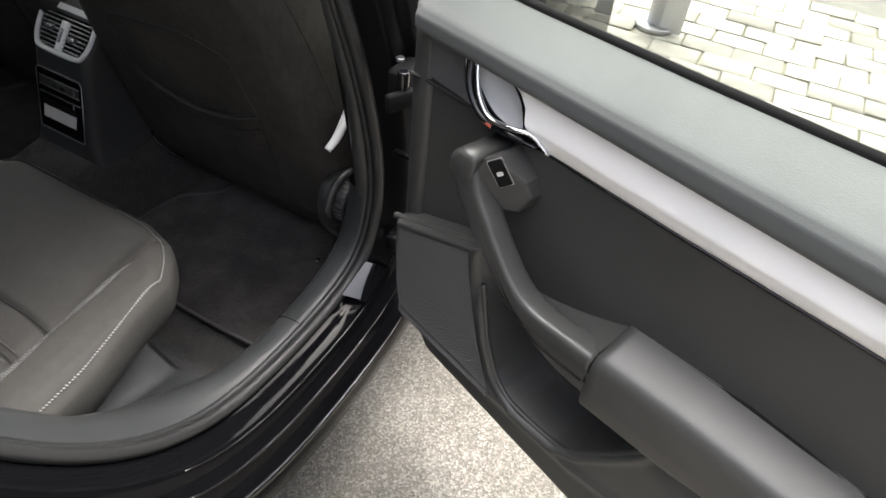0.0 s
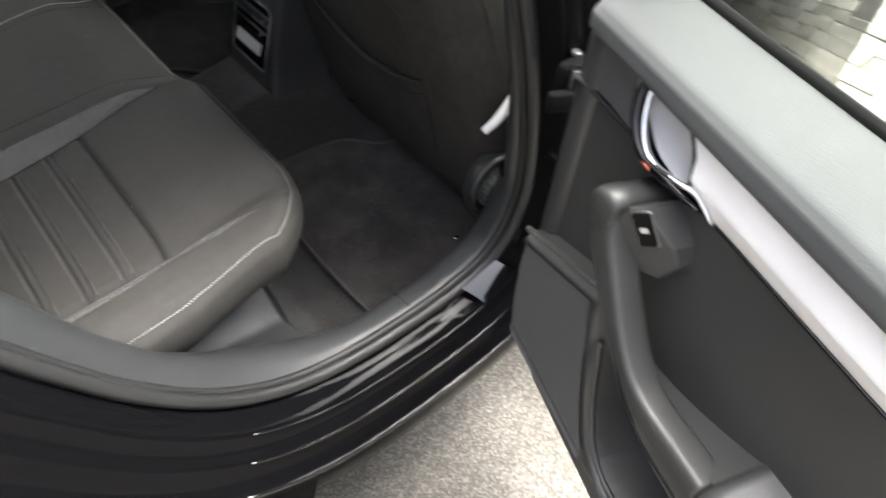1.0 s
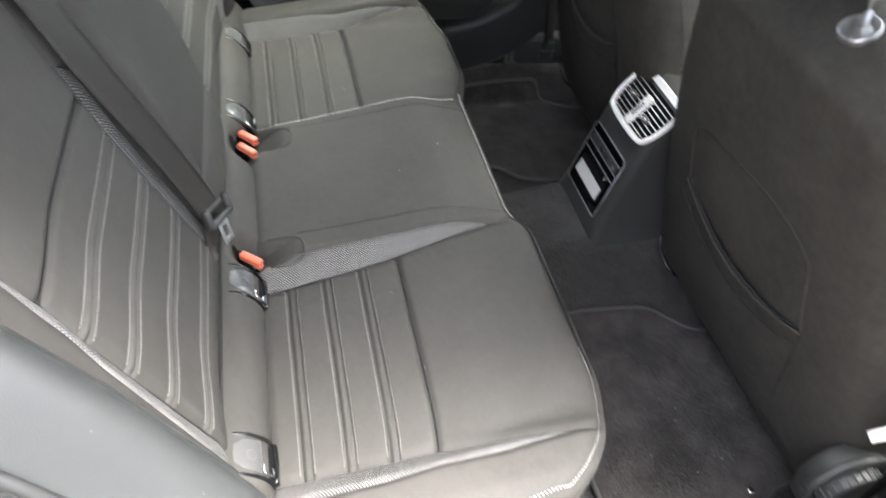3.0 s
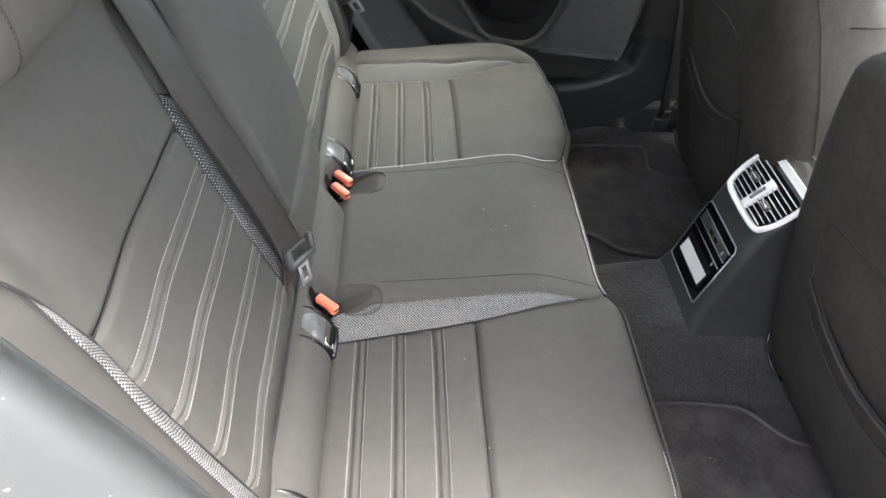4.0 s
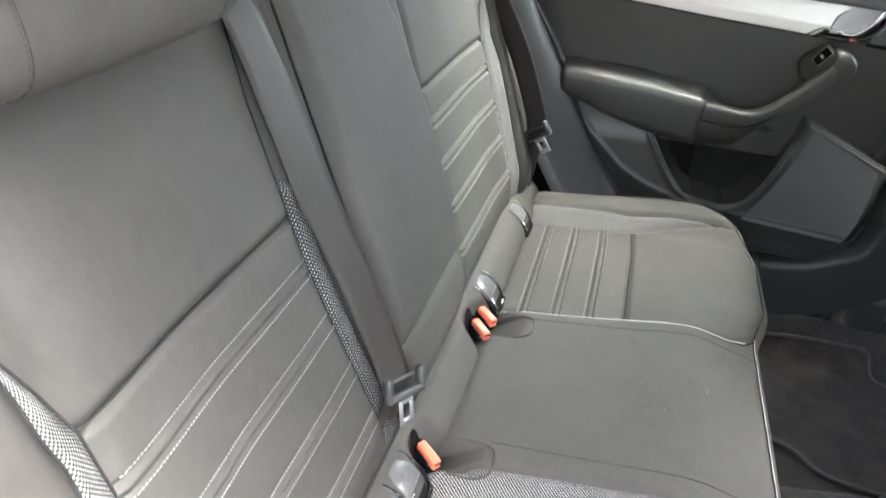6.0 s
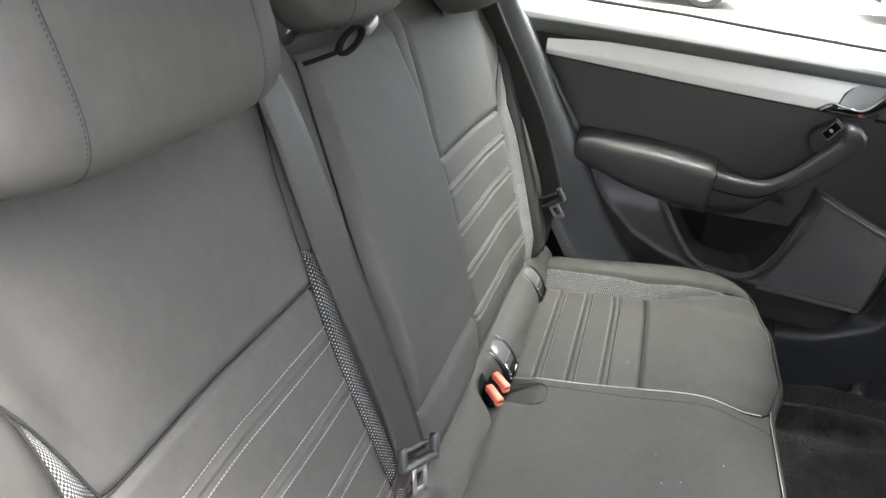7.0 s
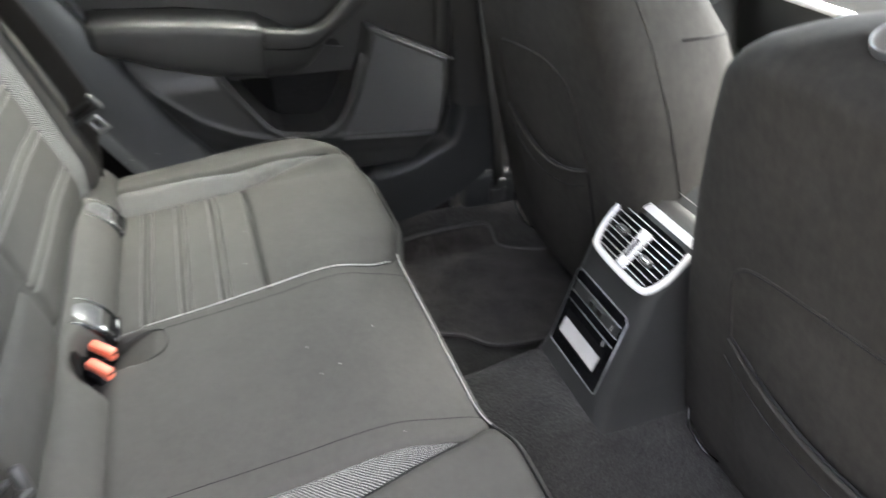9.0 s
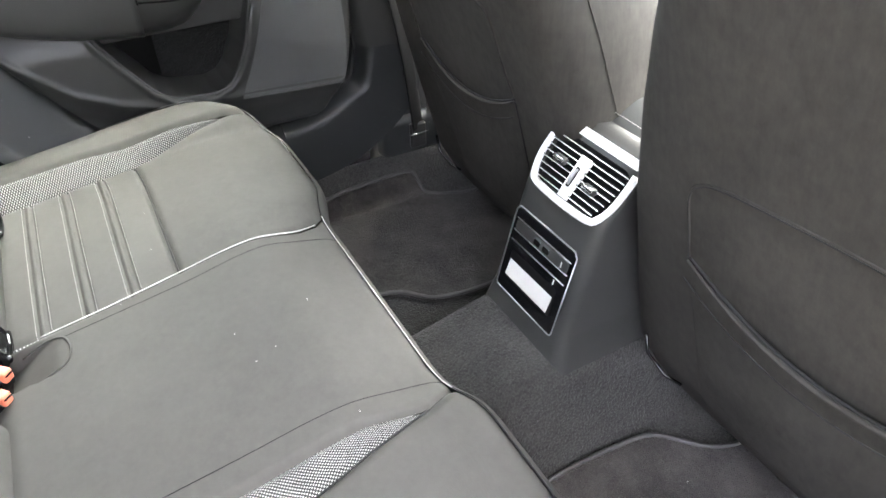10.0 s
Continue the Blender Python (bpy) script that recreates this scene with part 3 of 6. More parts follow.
# covers of the child seat anchors
for x in (0.2285, 0.5085, -0.2015, -0.4865):
    c = roll(x, 0.62)
    cov = thing("anchor_cover", "grey black plastic child seat anchor cover in the seat gap", "anchor cover", pose(c.x, c.y - 0.002, c.z - 0.004, -40, 0, 0), group="anchor covers")
    prof = spline([(-0.034, -0.007), (-0.027, 0.001), (-0.010, 0.0055), (0.012, 0.003), (0.028, -0.003), (0.038, -0.011)], 22)
    for sx in (-1, 1):
        part("side_rail", ring_mesh([[(sx * (0.0265 + a), y, z + b) for a, b in ((-0.003, -0.014), (-0.003, -0.001), (0.0, 0.0012), (0.0035, -0.001), (0.0055, -0.014))] for y, z in prof]), M_GLOSS, cov, "glossy black side rail")
    part("tab", ring_mesh([[(a, y, z + 0.0008 - 3.0 * a * a + c) for a, c in ((-0.0230, -0.001), (-0.019, 0), (-0.009, 0), (0, 0), (0.009, 0), (0.019, 0), (0.0230, -0.001), (0.0230, -0.008), (-0.0230, -0.008))] for y, z in prof[:14]]), M_TAB, cov, "smooth grey black plastic tab")
    part("tab_mark", tube([(0.001 + 0.0062 * math.cos(q), -0.007 + 0.0062 * math.sin(q), 0.0063 - 3.0 * (0.0062 * math.cos(q)) ** 2) for q in np.linspace(0, 6.2832, 24)], 0.0007, 6), M_TAB, cov, "embossed round mark")
    part("opening", rbox((0.046, 0.026, 0.006), 0.002, 1, (0, 0.023, -0.0065), Matrix.Rotation(radians(-22), 3, "X")), M_DARK, cov)
    part("end_rail", tube([(-0.0265, 0.036, -0.008), (0.0, 0.039, -0.010), (0.0265, 0.036, -0.008)], 0.0042, 8, n=8), M_GLOSS, cov)
    part("wire", tube([(0.006, 0.014, 0.0005), (0.017, 0.014, 0.0005), (0.0185, 0.022, -0.001), (0.017, 0.031, -0.006), (0.006, 0.032, -0.007)], 0.0017, 8, n=16), M_CHROME, cov, "bright steel anchor wire")

# red buckles
for x, spots in ((0.150, ((0.150, 0.044, 0.486, -38),)), (-0.146, ((-0.158, 0.049, 0.491, -42), (-0.126, 0.046, 0.487, -45)))):
    n = len(spots)
    for bx, by, bz, rz in spots:
        bk = thing("belt_buckle", "red and black plastic seat belt buckle in a seat pocket", "belt buckle", pose(bx, by, bz, -4, 0, rz), group="belt buckles")
        part("shell", rbox((0.022, 0.060, 0.022), 0.006, 3, (0, -0.014, -0.013)), M_GLOSS, bk)
        part("button", rbox((0.0130, 0.039, 0.016), 0.003, 3, (0, 0.002, 0.000)), M_RED, bk, "red release button")
        part("slot", rbox((0.010, 0.004, 0.003), 0.001, 1, (0, 0.0208, 0.003)), M_DARK, bk)

    # black plate and sheet stand in for the deep shade of the pocket
    c = cushion(x, 0.05)
    part("buckle_shade_plate", rbox((0.052 if n == 1 else 0.066, 0.085, 0.004), 0.0015, 1, (c.x, c.y - 0.016, c.z + 0.003)), M_DARK, bench, "black sheet for the buckle pocket's shade")
    mc, mw = (0.149, 0.025) if n == 1 else (-0.126, 0.038)
    part("buckle_shade_mouth", grid(lambda a, b: roll(mc - XC + a * math.sqrt(max(1 - (b / 0.82) ** 2, 0)), b) + Vector((0, 0.0016, 0.0014)), (-mw, mw), (0.0, 0.81), 16, 18), M_DARK, bench, "black sheet for the buckle pocket's shade")
    lip = [cushion(x + dx, b) + Vector((0, 0, 0.0015)) for dx, b in ((-0.030, 0.075), (-0.030, 0.105), (-0.022, 0.125), (0.0, 0.131), (0.022, 0.125), (0.030, 0.105), (0.030, 0.075))]
    part("pocket_lip", tube(lip, 0.0015, 8, n=30), M_FAB, bench)

# headrests
for x, w, z in ((0.402, 0.300, 1.122), (-0.0125, 0.250, 1.142), (-0.427, 0.300, 1.122)):
    hr = thing("headrest", "dark grey cloth rear headrest with a stitched side seam", "headrest", pose(x, -0.146 + (0.0 if w > 0.26 else -0.048), z, 17, 0, 0), group="rear headrests")
    rings = []
    for t in np.linspace(-1, 1, 33):
        e = (1 - abs(t) ** 5) ** 0.5 if abs(t) < 1 else 0.0
        e = max(e, 0.05)
        rings.append([(t * w / 2, 0.012 + 0.052 * e * math.copysign(abs(math.cos(q)) ** 0.55, math.cos(q)),
                       0.088 * (0.4 + 0.6 * e) * math.copysign(abs(math.sin(q)) ** 0.55, math.sin(q))) for q in np.linspace(0, 2 * math.pi, 32, endpoint=False)])
    part("cushion", ring_mesh(rings), M_FAB, hr)
    for sx in (-1, 1):
        line = [Vector((sx * w * (0.285 + 0.012 * math.sin(q)), 0.012 + 0.0520 * math.copysign(abs(math.cos(q)) ** 0.55, math.cos(q)) * (1 - 0.57 ** 5) ** 0.5,
                        0.088 * (0.4 + 0.6 * (1 - 0.57 ** 5) ** 0.5) * math.copysign(abs(math.sin(q)) ** 0.55, math.sin(q)))) for q in np.linspace(-1.5, 1.5, 60)]
        part("side_seam", tube(line, 0.00045, 5), M_SEAM_SHADE, hr)
        dots = spline([v + Vector((sx * 0.0022, 0, 0)) for v in line], 70)
        part("stitching", stitches(dots, [(0, 1, 0.2)] * len(dots), 0.0016, 0.0005), M_SEAM_SHADE, hr)
        part("post", tube([(sx * w * 0.25, 0.0, -0.06), (sx * w * 0.25, -0.06, -0.10)], 0.006, 10), M_CHROME, hr)

# seat belts


def webbing(name, pts, width, parent, side, n=40, material=None):
    """A strap of real thickness; side: the way across it at every point."""
    p = spline(pts, n)
    s = np.r_[0, np.cumsum(np.linalg.norm(np.diff(p, axis=0), axis=1))]

    def place(a, b):
        i = b / s[-1] * n
        c = np.array([lerp(i, range(n + 1), p[:, k]) for k in range(3)])
        sd = side(b / s[-1])
        return Vector(c) + Vector(sd).normalized() * a
    me = grid(place, (-width / 2, width / 2), (0, s[-1]), 6, n)
    ob = part(name, me, material or M_BELT, parent)
    sol = ob.modifiers.new("thickness", "SOLIDIFY")
    sol.thickness = 0.0014
    return ob


belt = thing("seat_belt", "dark grey seat belt with hanging tongue along the backrest", "seat belt", group="rear belts")
webbing("strap", [(0.200, -0.175, 1.085), (0.193, -0.139, 1.020), (0.190, -0.102, 0.925), (0.188, -0.078, 0.858), (0.176, -0.042, 0.758), (0.170, -0.012, 0.672), (0.171, 0.008, 0.612)], 0.050, belt, lambda t: (0.95, -0.42 * min(1.0, 2.2 * t), 0.10 + 0.12 * t))
webbing("return_strap", [(0.172, 0.004, 0.618), (0.178, 0.002, 0.585), (0.184, -0.004, 0.552)], 0.040, belt, lambda t: (0.93, -0.30, 0.22), 12)


def strap_turn(side, up):
    """Axes of a tongue: x across the strap, z up along it."""
    x = Vector(side).normalized()
    z = (Vector(up) - x * Vector(up).dot(x)).normalized()
    return Matrix((x, z.cross(x), z)).transposed()


def tongue_parts(belt_ob, c, turn):
    m = Matrix.Translation(c) @ turn.to_4x4()

    def tr(bm):
        bmesh.ops.transform(bm, matrix=m, verts=bm.verts)
        return bm
    part("tongue_grip", tr(rbox((0.066, 0.013, 0.010), 0.004, 2, (0, 0, 0))), M_PLAST, belt_ob, "black plastic tongue grip")
    for sx in (-1, 1):
        part("grip_side", tr(rbox((0.010, 0.012, 0.030), 0.004, 2, (sx * 0.029, 0, 0.012))), M_PLAST, belt_ob)
    part("guide", tr(rbox((0.046, 0.006, 0.006), 0.002, 1, (0, -0.004, 0.018))), M_PLAST, belt_ob)
    for a in ((rbox((0.026, 0.0026, 0.008), 0.001, 1, (0, 0, -0.008))), rbox((0.026, 0.0026, 0.008), 0.001, 1, (0, 0, -0.034)),
              rbox((0.007, 0.0026, 0.030), 0.001, 1, (-0.0095, 0, -0.021)), rbox((0.007, 0.0026, 0.030), 0.001, 1, (0.0095, 0, -0.021))):
        part("tongue_plate", tr(a), M_STEEL, belt_ob, "steel tongue plate")


tongue_parts(belt, Vector((0.170, 0.017, 0.602)), strap_turn((0.93, -0.40, 0.24), (0.10, -0.34, 0.9)))
belt = thing("seat_belt", "dark grey seat belt with hanging tongue beside the side trim", "seat belt", group="rear belts")
webbing("strap", [(-0.556, -0.175, 1.12), (-0.572, -0.124, 1.010), (-0.588, -0.070, 0.911), (-0.602, -0.016, 0.804), (-0.608, 0.028, 0.690), (-0.607, 0.038, 0.645)], 0.047, belt, lambda t: (0.25, 0.95, 0.2))
webbing("lower_strap", [(-0.612, 0.034, 0.650), (-0.622, 0.020, 0.56), (-0.625, 0.01, 0.49)], 0.045, belt, lambda t: (0.25, 0.95, 0.1), 14)
tongue_parts(belt, Vector((-0.604, 0.040, 0.640)), strap_turn((0.25, 0.80, 0.55), (0.0, -0.50, 0.85)))
strap = thing("tether_strap", "black webbing loop with steel buckle under the headrest", "strap")
part("loop", tube([(0.050 + 0.028 * math.cos(q), -0.130 - 0.005 * math.sin(q), 1.055 - 0.009 * math.cos(q) + 0.0055 * math.sin(q)) for q in np.linspace(0, 6.2832, 26)], 0.0045, 8, flat=0.6), M_DARK, strap)
part("tail", tube([(0.076, -0.132, 1.047), (0.092, -0.142, 1.042), (0.110, -0.155, 1.037)], 0.0045, 8, flat=0.5, n=12), M_DARK, strap)
part("clip", rbox((0.026, 0.010, 0.013), 0.003, 2, (0.004, -0.126, 1.066), Matrix.Rotation(radians(22), 3, "Y")), M_STEEL, strap)

# ---- floor, mats, console ----


def floor_z(x, y):
    r = abs(x - XC)
    hump = 0.155 * (1 - smooth(0.085, 0.185, abs(x + 0.068))) * (0.75 + 0.25 * smooth(0.5, 0.75, y))
    side = 0.11 * smooth(0.655, 0.705, r)
    heel = 0.10 * smooth(0.50, 0.40, y)
    return 0.150 + max(hump, side, heel) + 0.003 * noise.noise(Vector((x * 6, y * 6, 0)))


part("floor", grid(lambda x, y: (x, y, floor_z(x, y)), (-0.725, 0.700), (0.30, 2.0), 110, 126), M_CARPET)
tagged(bpy.data.objects["floor"], "dark grey carpeted car floor with a centre tunnel", "car floor", kind="structure")


RIGHT_MAT = [(0.115, 0.60), (0.110, 0.70), (0.116, 0.80), (0.126, 0.845), (0.155, 0.875), (0.186, 0.905), (0.205, 0.95), (0.22, 1.05), (0.50, 1.05), (0.545, 0.94), (0.555, 0.89),
             (0.585, 0.862), (0.632, 0.845), (0.648, 0.82), (0.648, 0.62), (0.635, 0.585), (0.44, 0.575), (0.20, 0.585)]
LEFT_MAT = [(-0.395, 0.60), (-0.375, 0.655), (-0.330, 0.70), (-0.312, 0.77), (-0.312, 0.84), (-0.330, 0.93), (-0.34, 1.05), (-0.60, 1.05), (-0.615, 0.96), (-0.640, 0.90),
            (-0.662, 0.868), (-0.690, 0.850), (-0.697, 0.82), (-0.694, 0.64), (-0.680, 0.59), (-0.56, 0.575), (-0.44, 0.58)]


def floor_mat(out, label):
    o = [tuple(p) for p in spline(out + [out[0]], 120)[:-1]]

    def lie(a, b):
        r = abs(a - XC)
        return 0.154 + 0.085 * smooth(0.655, 0.705, r) + 0.16 * max(0.62 - b, 0)
    m = thing("floor_mat", label, "floor mat", group="rear floor mats")
    ca, cb = sum(p[0] for p in o) / len(o), sum(p[1] for p in o) / len(o)
    rings = []
    for k in (0.0, 0.3, 0.55, 0.75, 0.86, 0.93, 0.97, 1.0):
        rings.append([(ca + (a - ca) * k, cb + (b - cb) * k, lie(ca + (a - ca) * k, cb + (b - cb) * k) + 0.013 + 0.0015 * noise.noise(Vector((a * 9 * k, b * 9 * k, 2)))) for a, b in o])
    rings.append([(a, b, lie(a, b) + 0.001) for a, b in o])
    part("mat_surface", ring_mesh(rings, caps=False), M_MAT, m)
    part("bound_edge", tube([(a, b, lie(a, b) + 0.0135) for a, b in o + o[:2]], 0.0042, 6), M_BIND, m, "dark bound mat edge")
    return m


M_BIND = mat("mat_binding", (0.060, 0.058, 0.057), 0.6)
mr = floor_mat(RIGHT_MAT, "charcoal velour mat with bound edge on the car floor")
part("mat_button", disc(0.006, 0.003, (0.546, 0.854, 0.169)), M_CHROME, mr, "small steel press stud")
floor_mat(LEFT_MAT, "charcoal velour mat riding up beside the far sill")

con = thing("centre_console", "black plastic rear centre console with air vents and a storage tray", "console")


def con_y(z):
    return 0.725 + 0.25 * (z - 0.345) + 0.55 * max(z - 0.53, 0.0)


def con_w(z):
    return lerp(z, [0.17, 0.30, 0.345, 0.475, 0.53, 0.60], [0.125, 0.105, 0.094, 0.088, 0.086, 0.092])


XK = -0.070
rings = []
for z in np.linspace(0.17, 0.618, 40):
    w, y0, r = con_w(z), con_y(z), 0.022
    ring = []
    for q in np.linspace(0, math.pi / 2, 6):
        ring.append((XK - w + r - r * math.sin(math.pi / 2 - q) * 1.0, y0 + r - r * math.sin(q), z))
    for q in np.linspace(0, math.pi / 2, 6):
        ring.append((XK + w - r + r * math.sin(q), y0 + r - r * math.cos(q), z))
    ring += [(XK + w * 1.03, 1.5, z), (XK - w * 1.03, 1.5, z)]
    rings.append(ring)
part("body", ring_mesh(rings), M_PLAST, con)


def on_con(a, z, c=0.0):
    """A place on the console's sloping face: a across, z up, c out of it."""
    h = lerp(z, [0.378, 0.532, 0.545, 0.662], [0.341, 0.478, 0.526, 0.609])
    a += 0.010 if z > 0.54 else 0.0
    k, m, n = (1.08, 0.97, 0.24) if z < 0.54 else (0.98, 0.78, 0.62)
    return Vector((XK + a * k, con_y(h) - c * m, h + c * n))


def con_plate(name, pts, c0, thick, material, parent, r=0.001, label=""):
    return part(name, plate(pts, thick, lambda a, b, c: on_con(a, b, c0 + c), r), material, parent, label, smooth=False)


def rrect(a0, a1, b0, b1, r, k=5):
    o = []
    for cx, cy, q0 in ((a1 - r, b1 - r, 0), (a0 + r, b1 - r, 90), (a0 + r, b0 + r, 180), (a1 - r, b0 + r, 270)):
        o += [(cx + r * math.cos(radians(q0 + 90 * i / k)), cy + r * math.sin(radians(q0 + 90 * i / k))) for i in range(k + 1)]
    return o


tray = con_plate("tray_panel", rrect(-0.066, 0.066, 0.378, 0.532, 0.008), 0.0, 0.004, M_GLOSS, con, 0.001, "gloss black panel with a chrome rim")
part("rim", tube([on_con(a, b, 0.004) for a, b in rrect(-0.067, 0.067, 0.377, 0.533, 0.008) + [(0.067, 0.525)]], 0.0012, 6), M_STEEL, tray)
con_plate("tray_opening", rrect(-0.052, 0.052, 0.405, 0.458, 0.005), 0.0042, 0.0012, M_DARK, tray)
part("tray_floor", grid(lambda a, b: on_con(a, 0.412 + 0.030 * b, 0.009 - 0.003 * b), (-0.049, 0.049), (0, 1), 8, 6), M_LINING, tray, "bright tray bottom")
for z in (0.474, 0.492, 0.515):
    part("trim_line", tube([on_con(-0.060, z, 0.0046), on_con(0.060, z, 0.0046)], 0.0010, 6), M_STEEL, tray)
con_plate("key_strip", rrect(-0.058, 0.058, 0.494, 0.513, 0.003), 0.004, 0.002, M_PLAST, tray)
for a in (-0.014, 0.006):
    con_plate("rocker", rrect(a, a + 0.014, 0.498, 0.508, 0.002), 0.006, 0.002, M_CHROME, tray, 0.0005, "small chrome rocker")
for a, z in ((0.045, 0.497), (0.042, 0.462)):
    con_plate("mark", rrect(a, a + 0.002, z, z + 0.010, 0.0008, 2), 0.0062, 0.0005, M_LINING, tray, 0.0)

vent = con_plate("vent_recess", rrect(-0.072, 0.072, 0.556, 0.640, 0.014), 0.0005, 0.001, M_DARK, con)
vo = [(-0.083, 0.640), (-0.082, 0.592), (-0.072, 0.560), (-0.056, 0.549), (0.0, 0.545), (0.056, 0.549), (0.072, 0.560), (0.082, 0.592), (0.083, 0.640)]
part("vent_frame", tube([on_con(a, b, 0.006) for a, b in vo], [0.0052, 0.0052, 0.0056, 0.0060, 0.0060, 0.0060, 0.0056, 0.0052, 0.0052], 10, flat=0.9, n=60), M_SILVER, con, "satin silver vent frame")
con_plate("vent_cap", rrect(-0.077, 0.077, 0.6475, 0.668, 0.004), 0.001, 0.007, M_SILVER, con, 0.003, "satin silver cap above the vents")
for i in range(8):
    z = 0.560 + 0.0103 * i
    w = lerp(z, [0.555, 0.59, 0.64], [0.060, 0.074, 0.078])
    part("slat", tube([on_con(-w, z, 0.0065), on_con(w, z, 0.0065)], 0.0036, 8, up=(0, 1, 0.3), flat=0.26), M_GLOSS, con, "thin vent slat")
    part("slat_edge", tube([on_con(-w, z, 0.0094), on_con(w, z, 0.0094)], 0.0007, 5), M_SILVER, con)
con_plate("vent_divider", [(-0.0085, 0.554), (0.0085, 0.554), (0.0105, 0.624), (-0.0105, 0.624)], 0.004, 0.0085, M_SILVER, con, 0.003, "satin silver vent divider")
con_plate("wheel_slot", rrect(-0.0036, 0.0036, 0.572, 0.606, 0.003), 0.0126, 0.0006, M_DARK, con, 0.0)
part("thumb_wheel", disc(0.0185, 0.0042, on_con(0.0, 0.589, 0.000), Matrix.Rotation(radians(90), 3, "Y"), 28, 0.001), M_STEEL, con)
for a in (-0.038, 0.036):
    part("vane_tab", rbox((0.024, 0.012, 0.010), 0.003, 2, on_con(a, 0.600 if a < 0 else 0.588, 0.012)), M_PLAST, con)
    part("tab_tip", rbox((0.022, 0.004, 0.007), 0.0015, 1, on_con(a, 0.600 if a < 0 else 0.588, 0.018)), M_CHROME, con)
arm = []
for y in np.linspace(0.845, 1.18, 18):
    t = (y - 0.845) / 0.335
    h = 0.606 + 0.032 * math.sin(min(t * 4.5, 1) * math.pi / 2) + 0.02 * t
    arm.append([(XK + 0.092 * math.copysign(abs(math.cos(q)) ** 0.5, math.cos(q)), y, 0.596 + (h - 0.596) * max(0, math.copysign(abs(math.sin(q)) ** 0.5, math.sin(q)))) for q in np.linspace(0, 2 * math.pi, 28, endpoint=False)])
rest_top = part("armrest", ring_mesh(arm), M_ARCH, con, "soft grey padded armrest")
part("armrest_stitching", stitches(*(lambda r: (r, [(0, -0.3, 1)] * len(r)))([Vector((XK + x, 0.866, 0.624 + 0.006 * (1 - (x / 0.09) ** 2))) for x in np.arange(-0.08, 0.08, 0.005)]), 0.0035, 0.0006), M_THREAD, con)


# ---- front seats ----


SEAT_Z = [0.235, 0.25, 0.27, 0.43, 0.60, 0.74, 0.84, 0.90, 0.94, 0.962, 0.98, 0.992]
SEAT_W = [0.285, 0.308, 0.316, 0.312, 0.298, 0.272, 0.245, 0.222, 0.190, 0.148, 0.085, 0.025]
SEAT_T = [0.55, 0.70, 0.85, 1.0, 1.05, 1.05, 1.0, 0.88, 0.72, 0.55, 0.36, 0.20]
SEAT_P = spline([(0, 0), (0.50, 0.0), (0.66, 0.001), (0.78, 0.004), (0.87, 0.010), (0.925, 0.022), (0.965, 0.042), (0.99, 0.065), (1.0, 0.085), (1.0, 0.150), (0.975, 0.195), (0.91, 0.210), (0.78, 0.190), (0.5, 0.125), (0, 0.115)], 44)


